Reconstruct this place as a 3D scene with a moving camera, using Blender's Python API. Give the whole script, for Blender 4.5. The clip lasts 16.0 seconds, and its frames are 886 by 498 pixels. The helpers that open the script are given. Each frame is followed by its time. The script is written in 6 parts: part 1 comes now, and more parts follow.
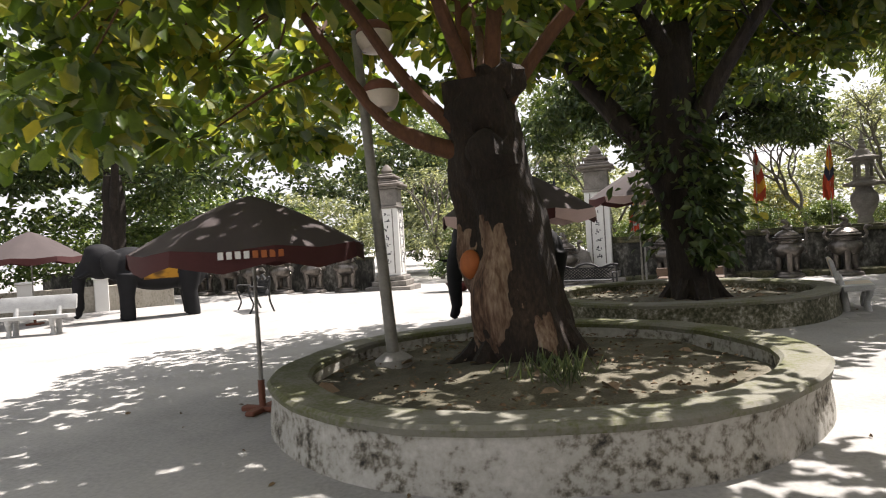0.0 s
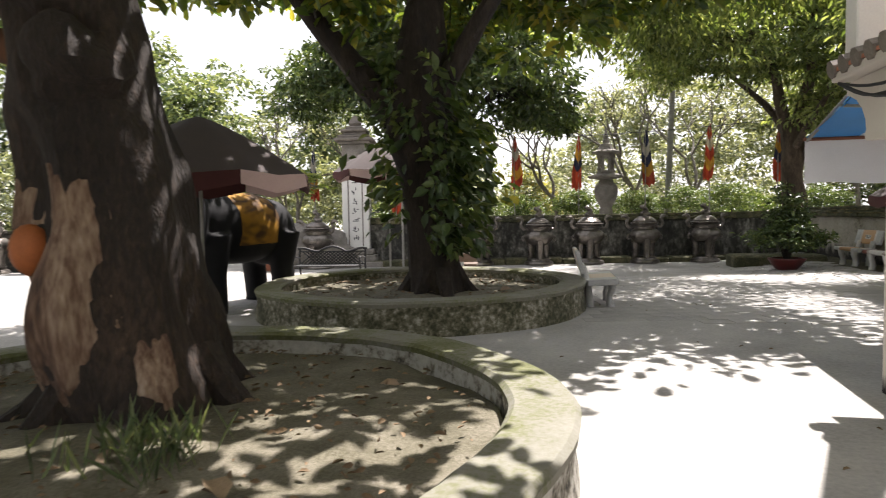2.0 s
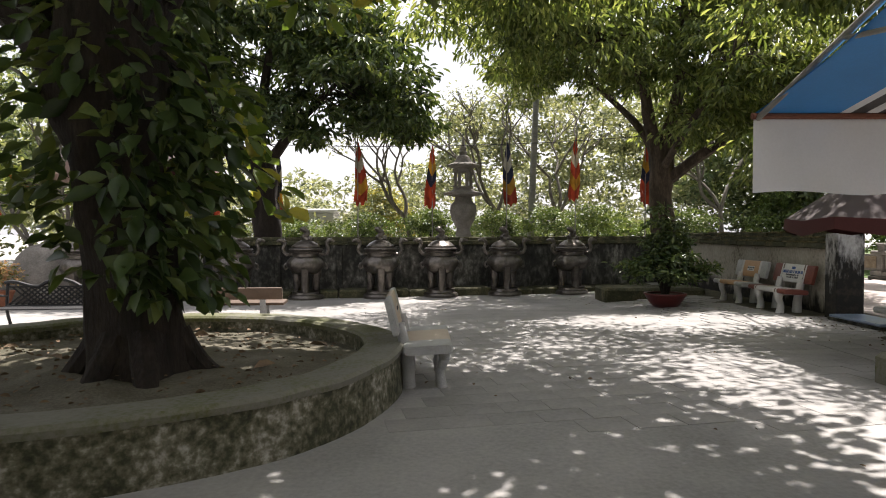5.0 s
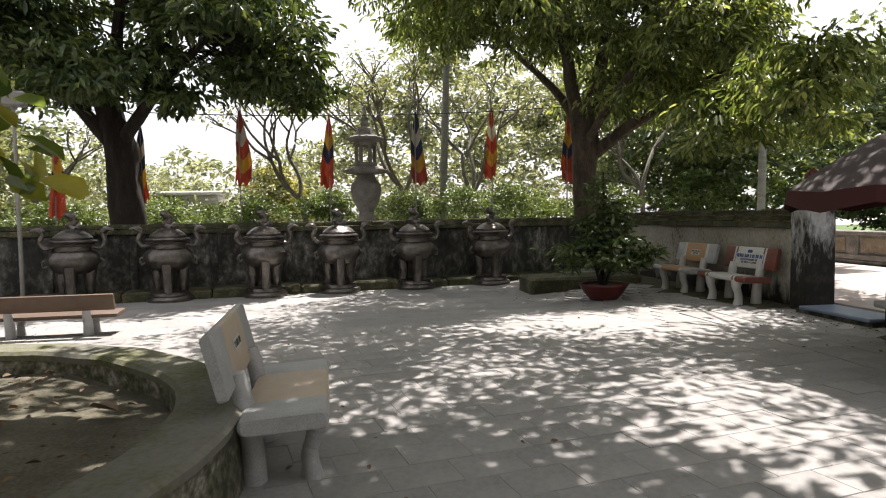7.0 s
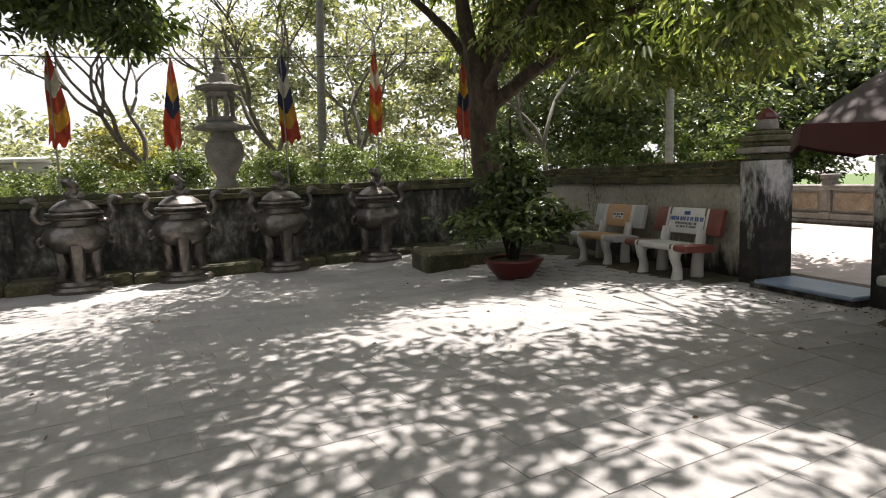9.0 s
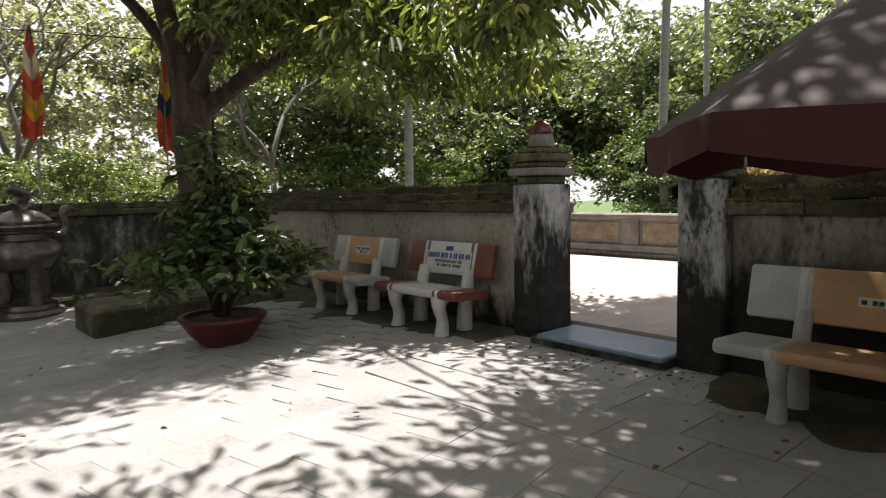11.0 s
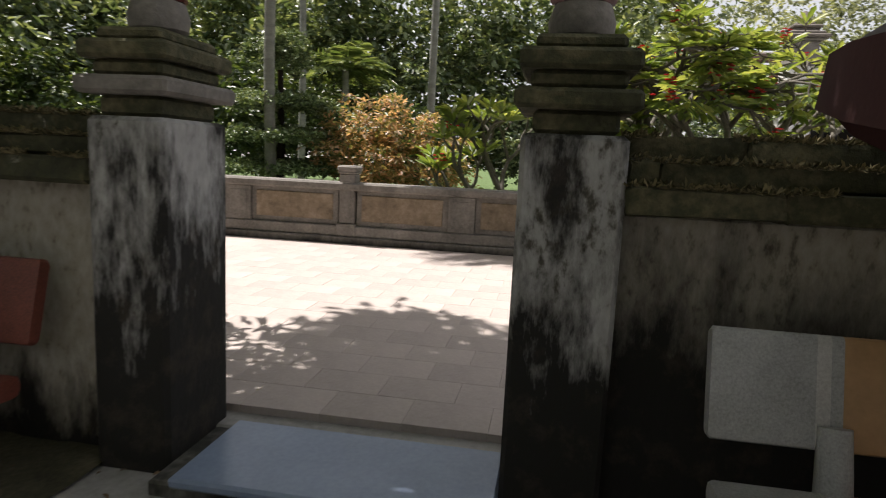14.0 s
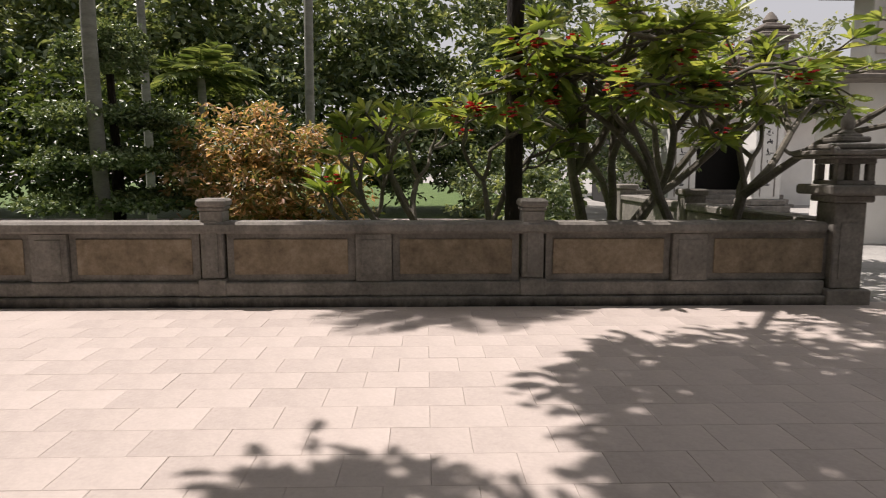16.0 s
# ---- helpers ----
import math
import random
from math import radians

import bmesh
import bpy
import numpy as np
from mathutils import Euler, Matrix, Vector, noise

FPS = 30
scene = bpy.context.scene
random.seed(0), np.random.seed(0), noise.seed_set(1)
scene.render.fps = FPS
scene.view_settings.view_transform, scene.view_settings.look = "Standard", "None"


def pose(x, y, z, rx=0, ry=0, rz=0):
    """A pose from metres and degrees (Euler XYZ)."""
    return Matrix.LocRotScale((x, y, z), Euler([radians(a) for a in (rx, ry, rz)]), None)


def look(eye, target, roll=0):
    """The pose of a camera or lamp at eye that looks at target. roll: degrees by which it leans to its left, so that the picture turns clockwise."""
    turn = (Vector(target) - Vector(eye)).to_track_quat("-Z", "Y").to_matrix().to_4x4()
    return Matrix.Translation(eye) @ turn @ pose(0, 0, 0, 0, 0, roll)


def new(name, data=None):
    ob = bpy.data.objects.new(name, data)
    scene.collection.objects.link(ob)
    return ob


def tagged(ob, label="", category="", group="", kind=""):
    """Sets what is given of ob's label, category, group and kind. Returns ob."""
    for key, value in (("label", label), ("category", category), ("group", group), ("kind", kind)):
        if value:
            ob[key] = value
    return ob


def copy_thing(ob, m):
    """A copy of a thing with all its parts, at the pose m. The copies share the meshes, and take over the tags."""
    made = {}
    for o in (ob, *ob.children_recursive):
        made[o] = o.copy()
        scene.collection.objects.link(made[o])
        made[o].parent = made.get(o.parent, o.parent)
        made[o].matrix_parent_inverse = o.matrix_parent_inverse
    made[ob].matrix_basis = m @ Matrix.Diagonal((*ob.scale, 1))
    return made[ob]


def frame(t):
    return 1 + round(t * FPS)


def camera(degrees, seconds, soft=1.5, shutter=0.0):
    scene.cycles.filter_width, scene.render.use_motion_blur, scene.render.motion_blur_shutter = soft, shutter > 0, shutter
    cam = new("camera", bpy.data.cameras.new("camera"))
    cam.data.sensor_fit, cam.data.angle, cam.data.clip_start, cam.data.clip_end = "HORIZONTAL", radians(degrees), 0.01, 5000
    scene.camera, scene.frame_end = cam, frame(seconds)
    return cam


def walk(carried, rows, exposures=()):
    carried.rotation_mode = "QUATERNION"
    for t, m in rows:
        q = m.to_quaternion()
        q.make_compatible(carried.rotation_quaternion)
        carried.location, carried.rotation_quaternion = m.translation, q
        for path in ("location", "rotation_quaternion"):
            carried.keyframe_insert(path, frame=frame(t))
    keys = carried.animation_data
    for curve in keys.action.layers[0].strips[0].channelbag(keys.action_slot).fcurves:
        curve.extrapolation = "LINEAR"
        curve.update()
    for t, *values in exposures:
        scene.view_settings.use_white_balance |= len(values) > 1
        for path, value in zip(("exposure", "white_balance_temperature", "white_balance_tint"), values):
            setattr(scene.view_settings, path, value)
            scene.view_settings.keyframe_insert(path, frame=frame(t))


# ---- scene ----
cam = camera(70.1, 16.0, soft=1.05, shutter=0.2)
METRES, EYE, TILT, LEAN, TURN = 18.8, 1.5, 0.0, 0.0, 31.1
ROWS = [
    (0.0, 0.0, 0.0, 0.0, -0.03, -0.56, 3.47),
    (0.5, 0.0144, 0.0289, -0.0002, -3.09, 0.06, 1.84),
    (1.0, 0.0279, 0.059, -0.0014, -10.11, -0.44, 0.52),
    (1.5, 0.0454, 0.0857, -0.0033, -14.68, -0.67, 1.89),
    (2.0, 0.0662, 0.112, -0.0035, -19.73, -3.22, 1.03),
    (2.5, 0.0857, 0.1387, -0.0035, -25.92, -3.26, 2.23),
    (3.0, 0.1098, 0.1648, -0.0022, -24.28, -2.98, 0.66),
    (3.5, 0.131, 0.1938, -0.0023, -32.29, -4.12, 2.6),
    (4.0, 0.1538, 0.2185, -0.0024, -31.19, -0.99, 0.14),
    (6.5, 0.2535, 0.3477, -0.0041, -32.62, -2.84, -0.86),
    (7.0, 0.2733, 0.3724, -0.0043, -39.52, -3.03, 0.84),
    (7.5, 0.2965, 0.3931, -0.0054, -40.35, -2.34, 0.36),
    (8.0, 0.3199, 0.4154, -0.0062, -42.9, -4.9, 1.02),
    (10.5, 0.4507, 0.5027, -0.0072, -64.07, -6.09, 2.04),
    (11.0, 0.4773, 0.5153, -0.0076, -72.49, -5.06, 1.22),
    (11.5, 0.5034, 0.5294, -0.0062, -79.14, -3.05, -0.57),
    (12.0, 0.5293, 0.5411, -0.0062, -87.59, -4.92, -0.58),
    (12.5, 0.5575, 0.5485, -0.0056, -91.33, -4.88, -1.72),
    (13.0, 0.5841, 0.5559, -0.0066, -101.87, -7.74, -0.65),
    (13.5, 0.6125, 0.5573, -0.0083, -104.62, -8.19, -1.61),
    (14.0, 0.6415, 0.5569, -0.0089, -111.22, -8.51, -2.7),
    (14.5, 0.6696, 0.5519, -0.008, -119.32, -9.17, -0.51),
    (15.0, 0.6976, 0.5452, -0.0069, -116.64, -8.15, -3.24),
    (15.5, 0.7246, 0.5401, -0.0055, -125.61, -7.07, -1.25),
    (16.0, 0.7498, 0.5306, -0.0048, -122.7, -7.18, -0.09),
]
EXPOSURES = [(0.0, 1.2, 6400, 16), (0.8, 1.6, 6400, 16), (2.4, 1.5, 6400, 16), (3.2, 1.15, 6400, 16), (7.0, 1.2, 6400, 16), (8.2, 1.3, 6400, 16), (11.0, 1.18, 6400, 15), (12.4, 1.45, 6400, 15), (13.0, 1.1, 6400, 15), (13.5, 0.85, 6400, 15), (14.5, 0.56, 6400, 16), (16.0, 0.28, 6550, 18)]
walk(cam, [(t, pose(0, 0, EYE, TILT, LEAN, TURN) @ pose(METRES * x, METRES * y, METRES * z, 90 + pitch, roll, yaw)) for t, x, y, z, yaw, pitch, roll in ROWS], EXPOSURES)

# ---- world and sun ----
SUN_WAY = Vector((0.20, 0.48, 1.0)).normalized()          # from the place towards the sun
world = bpy.data.worlds.new("sky_world")
scene.world = world
world.use_nodes = True
wn = world.node_tree
sky = wn.nodes.new("ShaderNodeTexSky")
sky.sky_type = "NISHITA"
sky.sun_disc = False
sky.sun_elevation = math.asin(SUN_WAY.z)
sky.sun_rotation = math.atan2(SUN_WAY.x, SUN_WAY.y)
sky.dust_density = 4.0
sky.air_density = 1.2
haze = wn.nodes.new("ShaderNodeMix")
haze.data_type = "RGBA"
haze.inputs[0].default_value = 0.75
haze.inputs[7].default_value = (6.5, 6.5, 6.4, 1)
wn.links.new(sky.outputs[0], haze.inputs[6])
wn.links.new(haze.outputs[2], wn.nodes["Background"].inputs[0])
wn.nodes["Background"].inputs[1].default_value = 0.084
sun_data = bpy.data.lights.new("sun", "SUN")
sun_data.energy, sun_data.angle, sun_data.color = 5.0, radians(0.53), (1.0, 0.95, 0.87)
sun = new("sun", sun_data)
sun.matrix_world = look(SUN_WAY * 60, (0, 0, 0))


# ---- materials ----
def mat(name, stops, scale=3.0, fine=40.0, rough=0.8, bump=0.3, metal=0.0, streak=1.0, detail=6.0, amount=0.35, back=0.0, gloss=0.5, island=0.0, randomly=0.0, dist=0.02):
    """Two scales of noise through a colour ramp, with fine relief. streak > 1 stretches the stains upright."""
    m = bpy.data.materials.new(name)
    m.use_nodes = True
    nt = m.node_tree
    N, L = nt.nodes, nt.links
    bsdf = N["Principled BSDF"]
    co = N.new("ShaderNodeTexCoord")
    mp = N.new("ShaderNodeMapping")
    mp.inputs["Scale"].default_value = (1, 1, 1 / streak)
    L.new(co.outputs["Object"], mp.inputs[0])
    big, small = N.new("ShaderNodeTexNoise"), N.new("ShaderNodeTexNoise")
    for n, s, d in ((big, scale, detail), (small, fine, 3.0)):
        n.inputs["Scale"].default_value, n.inputs["Detail"].default_value, n.inputs["Roughness"].default_value = s, d, 0.62
        L.new(mp.outputs[0], n.inputs["Vector"])
    mix = N.new("ShaderNodeMix")
    mix.data_type = "FLOAT"
    mix.inputs[0].default_value = amount
    L.new(big.outputs[0], mix.inputs[2])
    L.new(small.outputs[0], mix.inputs[3])
    value = mix.outputs[0]
    if island or randomly:
        src = N.new("ShaderNodeNewGeometry").outputs["Random Per Island"] if island else N.new("ShaderNodeObjectInfo").outputs["Random"]
        sh = N.new("ShaderNodeMath")
        sh.operation = "MULTIPLY_ADD"
        sh.inputs[1].default_value = island or randomly
        L.new(src, sh.inputs[0])
        off = N.new("ShaderNodeMath")
        off.operation = "SUBTRACT"
        L.new(value, off.inputs[0])
        off.inputs[1].default_value = (island or randomly) / 2
        L.new(off.outputs[0], sh.inputs[2])
        value = sh.outputs[0]
    ramp = N.new("ShaderNodeValToRGB")
    els = ramp.color_ramp.elements
    while len(els) < len(stops):
        els.new(0.5)
    for e, (p, c) in zip(els, stops):
        e.position, e.color = p, (*c, 1)
    L.new(value, ramp.inputs[0])
    L.new(ramp.outputs[0], bsdf.inputs["Base Color"])
    bsdf.inputs["Roughness"].default_value, bsdf.inputs["Metallic"].default_value = rough, metal
    bsdf.inputs["Specular IOR Level"].default_value = gloss
    if bump:
        b = N.new("ShaderNodeBump")
        b.inputs["Strength"].default_value, b.inputs["Distance"].default_value = bump, dist
        L.new(mix.outputs[0], b.inputs["Height"])
        L.new(b.outputs[0], bsdf.inputs["Normal"])
    if back:
        tr = N.new("ShaderNodeBsdfTranslucent")
        add = N.new("ShaderNodeMixShader")
        add.inputs[0].default_value = back
        gain = N.new("ShaderNodeMix")
        gain.data_type, gain.blend_type = "RGBA", "MULTIPLY"
        gain.inputs[0].default_value = 1.0
        L.new(ramp.outputs[0], gain.inputs[6])
        gain.inputs[7].default_value = (2.6, 2.3, 1.2, 1)
        L.new(gain.outputs[2], tr.inputs[0])
        L.new(bsdf.outputs[0], add.inputs[1])
        L.new(tr.outputs[0], add.inputs[2])
        L.new(add.outputs[0], N["Material Output"].inputs[0])
    return m


def plain(name, c, rough=0.6, metal=0.0, vary=0.25, scale=6.0, bump=0.1, **k):
    lo = tuple(v * (1 - vary) for v in c)
    hi = tuple(min(1, v * (1 + vary)) for v in c)
    return mat(name, [(0.3, lo), (0.7, hi)], scale, 60.0, rough, bump, metal, **k)


CONCRETE = mat("worn_concrete", [(0.28, (0.16, 0.155, 0.145)), (0.5, (0.30, 0.29, 0.272)), (0.72, (0.41, 0.39, 0.36))], 0.7, 26, 0.85, 0.25, detail=10, dist=0.01)
SLAB = mat("paving_slab", [(0.25, (0.165, 0.16, 0.15)), (0.5, (0.27, 0.26, 0.245)), (0.75, (0.36, 0.34, 0.315))], 1.0, 30, 0.85, 0.25, island=0.08, dist=0.008)
PAVER = mat("court_paver", [(0.2, (0.31, 0.265, 0.24)), (0.5, (0.43, 0.37, 0.335)), (0.8, (0.53, 0.46, 0.42))], 0.8, 40, 0.85, 0.2, randomly=0.13, dist=0.006)
PAVER_REST = mat("court_paver_rest", [(0.2, (0.31, 0.265, 0.24)), (0.5, (0.43, 0.37, 0.335)), (0.8, (0.53, 0.46, 0.42))], 0.8, 40, 0.85, 0.2, island=0.13, dist=0.006)
RING = mat("lime_stained_planter", [(0.37, (0.022, 0.021, 0.017)), (0.43, (0.15, 0.135, 0.105)), (0.50, (0.36, 0.345, 0.305)), (0.72, (0.55, 0.53, 0.49))], 2.4, 16, 0.92, 0.6, amount=0.45, detail=12, dist=0.015)
RING_DARK = mat("dark_mossy_planter", [(0.32, (0.016, 0.017, 0.010)), (0.43, (0.055, 0.056, 0.028)), (0.53, (0.15, 0.14, 0.095)), (0.64, (0.40, 0.38, 0.33))], 2.0, 16, 0.92, 0.7, amount=0.45, detail=12, dist=0.02)
RING_TOP = mat("mossy_concrete_rim", [(0.30, (0.045, 0.052, 0.018)), (0.43, (0.105, 0.11, 0.042)), (0.54, (0.165, 0.16, 0.125)), (0.8, (0.23, 0.22, 0.195))], 1.3, 30, 0.92, 0.5, detail=10)
SOIL = mat("dry_soil", [(0.32, (0.030, 0.030, 0.015)), (0.5, (0.095, 0.085, 0.055)), (0.70, (0.20, 0.18, 0.14))], 1.6, 50, 0.97, 0.9, dist=0.03)
BARK = mat("dark_rough_bark", [(0.3, (0.008, 0.006, 0.005)), (0.5, (0.022, 0.016, 0.012)), (0.75, (0.062, 0.047, 0.035))], 7, 40, 0.95, 1.0, streak=4, dist=0.05)
BARK_OLD = mat("scarred_old_bark", [(0.36, (0.008, 0.006, 0.005)), (0.52, (0.022, 0.015, 0.011)), (0.64, (0.055, 0.034, 0.022)), (0.76, (0.13, 0.085, 0.055))], 1.3, 34, 0.95, 1.0, streak=3, dist=0.06, amount=0.4, detail=10)
BARK_BROWN = mat("rough_brown_bark", [(0.3, (0.016, 0.012, 0.008)), (0.5, (0.055, 0.040, 0.027)), (0.75, (0.15, 0.115, 0.085))], 6, 35, 0.95, 1.0, streak=4, dist=0.05)
BARK_RED = mat("young_reddish_bark", [(0.3, (0.045, 0.019, 0.009)), (0.7, (0.15, 0.064, 0.028))], 6, 40, 0.8, 0.4, streak=3)
PALM_BARK = mat("ringed_palm_bark", [(0.3, (0.14, 0.14, 0.12)), (0.7, (0.30, 0.30, 0.27))], 3, 25, 0.9, 0.5, streak=0.3)
PLUM_BARK = mat("smooth_grey_bark", [(0.3, (0.065, 0.058, 0.044)), (0.7, (0.19, 0.17, 0.14))], 5, 40, 0.85, 0.4)
G = {}
# The palest leaf set is greyed so that its colour carries distance haze.
for key, lo, hi, tip, back in (("broad", (0.030, 0.058, 0.012), (0.085, 0.130, 0.024), (0.24, 0.22, 0.04), 0.48), ("mango", (0.042, 0.068, 0.018), (0.105, 0.148, 0.046), (0.24, 0.28, 0.12), 0.42),
                               ("shade", (0.022, 0.042, 0.012), (0.055, 0.090, 0.026), (0.13, 0.16, 0.05), 0.22), ("dark", (0.040, 0.068, 0.032), (0.115, 0.158, 0.078), (0.26, 0.30, 0.16), 0.28),
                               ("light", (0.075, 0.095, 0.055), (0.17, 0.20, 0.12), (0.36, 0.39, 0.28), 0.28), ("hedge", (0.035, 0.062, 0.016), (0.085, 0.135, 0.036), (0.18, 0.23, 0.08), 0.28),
                               ("plumeria", (0.06, 0.10, 0.02), (0.13, 0.18, 0.045), (0.25, 0.28, 0.09), 0.42), ("topiary", (0.05, 0.085, 0.034), (0.14, 0.20, 0.085), (0.34, 0.40, 0.23), 0.12),
                               ("croton", (0.07, 0.12, 0.035), (0.28, 0.21, 0.11), (0.62, 0.38, 0.29), 0.3), ("palm", (0.06, 0.10, 0.03), (0.12, 0.17, 0.06), (0.24, 0.29, 0.13), 0.25), ("yellowing", (0.10, 0.12, 0.03), (0.24, 0.24, 0.06), (0.42, 0.38, 0.12), 0.3)):
    G[key] = mat(key + "_leaf", [(0.15, lo), (0.55, hi), (0.95, tip)], 1.2, 20, 0.40, 0.0, back=back, island=0.7, gloss=0.5)
WALL = mat("mildewed_lime_plaster", [(0.30, (0.025, 0.023, 0.018)), (0.38, (0.11, 0.095, 0.07)), (0.46, (0.28, 0.255, 0.205)), (0.75, (0.46, 0.43, 0.375))], 1.1, 26, 0.93, 0.6, streak=1.8, detail=14, amount=0.45)
WALL_DARK = mat("blackened_wall", [(0.36, (0.012, 0.012, 0.010)), (0.48, (0.038, 0.037, 0.031)), (0.56, (0.11, 0.105, 0.09)), (0.66, (0.33, 0.32, 0.29))], 1.5, 9, 0.95, 0.6, streak=1.6, detail=12, amount=0.4)
COPING = mat("moss_covered_coping", [(0.3, (0.02, 0.022, 0.012)), (0.5, (0.06, 0.06, 0.03)), (0.65, (0.16, 0.14, 0.08)), (0.8, (0.30, 0.27, 0.20))], 3, 25, 0.97, 0.9, detail=10, dist=0.04)
PILLAR = mat("whitewashed_pillar", [(0.31, (0.014, 0.013, 0.011)), (0.375, (0.085, 0.078, 0.062)), (0.44, (0.31, 0.305, 0.29)), (0.75, (0.54, 0.535, 0.52))], 1.7, 24, 0.9, 0.5, streak=1.6, detail=14, amount=0.42)
STONE = mat("carved_grey_stone", [(0.3, (0.085, 0.08, 0.07)), (0.5, (0.18, 0.165, 0.145)), (0.7, (0.30, 0.275, 0.245))], 3, 30, 0.88, 0.5, detail=10)
STONE_WARM = mat("weathered_tan_stone", [(0.3, (0.10, 0.075, 0.05)), (0.5, (0.22, 0.17, 0.115)), (0.7, (0.33, 0.27, 0.20))], 4, 22, 0.9, 0.9, detail=10, dist=0.03)
BRONZE = mat("blackened_bronze", [(0.3, (0.05, 0.043, 0.037)), (0.7, (0.24, 0.215, 0.19))], 8, 60, 0.34, 0.5, 0.75)
WHITE = plain("white_paint", (0.66, 0.65, 0.62), 0.8, vary=0.12, scale=1.5)


def mould_shade(name, base, height, soft, reach, patches=0):
    """Ragged black tongues up from the foot: mouldy growth, plus painted shade at the gate."""
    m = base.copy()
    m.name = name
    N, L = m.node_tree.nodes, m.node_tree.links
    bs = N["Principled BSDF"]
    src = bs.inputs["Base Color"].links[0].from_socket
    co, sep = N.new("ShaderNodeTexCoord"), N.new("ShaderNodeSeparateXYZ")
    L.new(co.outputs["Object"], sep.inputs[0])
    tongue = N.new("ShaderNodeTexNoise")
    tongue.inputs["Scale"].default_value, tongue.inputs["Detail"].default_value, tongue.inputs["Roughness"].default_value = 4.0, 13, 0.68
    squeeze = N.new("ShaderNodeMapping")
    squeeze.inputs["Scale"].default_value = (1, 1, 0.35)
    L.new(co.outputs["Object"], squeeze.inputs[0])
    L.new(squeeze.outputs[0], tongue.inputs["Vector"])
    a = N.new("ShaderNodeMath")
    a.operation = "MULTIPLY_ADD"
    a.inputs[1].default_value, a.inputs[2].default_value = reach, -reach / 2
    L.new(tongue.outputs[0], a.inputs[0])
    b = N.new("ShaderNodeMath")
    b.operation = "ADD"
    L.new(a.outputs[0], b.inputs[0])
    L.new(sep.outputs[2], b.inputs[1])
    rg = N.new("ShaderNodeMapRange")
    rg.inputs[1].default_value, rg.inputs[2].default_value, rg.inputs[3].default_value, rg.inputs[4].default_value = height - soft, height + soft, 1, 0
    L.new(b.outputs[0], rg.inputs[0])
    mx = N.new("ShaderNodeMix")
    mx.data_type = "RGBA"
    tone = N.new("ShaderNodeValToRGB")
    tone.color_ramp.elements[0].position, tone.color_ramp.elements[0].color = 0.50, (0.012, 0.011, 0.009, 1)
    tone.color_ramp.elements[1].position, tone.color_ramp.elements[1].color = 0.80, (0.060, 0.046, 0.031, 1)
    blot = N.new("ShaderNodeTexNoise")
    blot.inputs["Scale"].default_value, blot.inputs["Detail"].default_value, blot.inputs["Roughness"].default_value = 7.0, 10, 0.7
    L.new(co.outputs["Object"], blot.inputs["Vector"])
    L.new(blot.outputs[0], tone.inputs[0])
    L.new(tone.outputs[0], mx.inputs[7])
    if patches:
        patch_noise = N.new("ShaderNodeTexNoise")
        patch_noise.inputs["Scale"].default_value, patch_noise.inputs["Detail"].default_value, patch_noise.inputs["Roughness"].default_value = 2.6, 12, 0.66
        L.new(squeeze.outputs[0], patch_noise.inputs["Vector"])
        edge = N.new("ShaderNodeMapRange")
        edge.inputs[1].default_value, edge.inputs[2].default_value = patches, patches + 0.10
        L.new(patch_noise.outputs[0], edge.inputs[0])
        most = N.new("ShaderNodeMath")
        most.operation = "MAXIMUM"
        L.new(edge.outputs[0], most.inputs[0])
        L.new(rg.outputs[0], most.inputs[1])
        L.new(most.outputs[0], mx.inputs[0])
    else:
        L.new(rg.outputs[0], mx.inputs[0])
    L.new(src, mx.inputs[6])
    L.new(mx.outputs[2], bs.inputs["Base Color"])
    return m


CREAM = plain("cream_plaster", (0.56, 0.52, 0.47), 0.85, vary=0.10, scale=1.2)
# Gate pillars: a mouldy foot, raised and blotched to paint in the gate's shade.
PILLAR_BLACK = mould_shade("stained_shaded_pillar_deep", PILLAR, 0.80, 0.2, 2.8, 0.455)
PILLAR_FOOT = mould_shade("stained_shaded_pillar", PILLAR, 0.84, 0.18, 2.6, 0.495)
STONE_FOOT = mould_shade("damp_stone_foot", STONE, 0.16, 0.06, 0.25)
CREAM_FOOT = mould_shade("mouldy_cream_plaster", CREAM, 0.06, 0.07, 0.5)
# Yard walls: black growth with enlarged reach, painting the deep shade by the gate.
WALL_FOOT = mould_shade("stained_shaded_plaster", WALL, 0.28, 0.12, 1.2)
WALL_BLACK = mould_shade("stained_shaded_plaster_deep", WALL, 0.85, 0.25, 1.6)
INK = plain("dark_ink", (0.03, 0.03, 0.035), 0.7)
STEEL = plain("grey_painted_steel", (0.24, 0.23, 0.21), 0.5, 0.3, scale=12)
IRON = plain("black_cast_iron", (0.012, 0.012, 0.012), 0.7)
GLOBE = plain("dusty_globe", (0.62, 0.54, 0.46), 0.4, vary=0.12)
RUST = plain("rusty_iron", (0.16, 0.06, 0.035), 0.85)
TAN = plain("tan_terrazzo", (0.42, 0.25, 0.12), 0.55, vary=0.15, scale=9)
CREAMT = mat("cream_terrazzo", [(0.35, (0.42, 0.33, 0.23)), (0.65, (0.54, 0.45, 0.34))], 7, 120, 0.5, 0.1, amount=0.6)
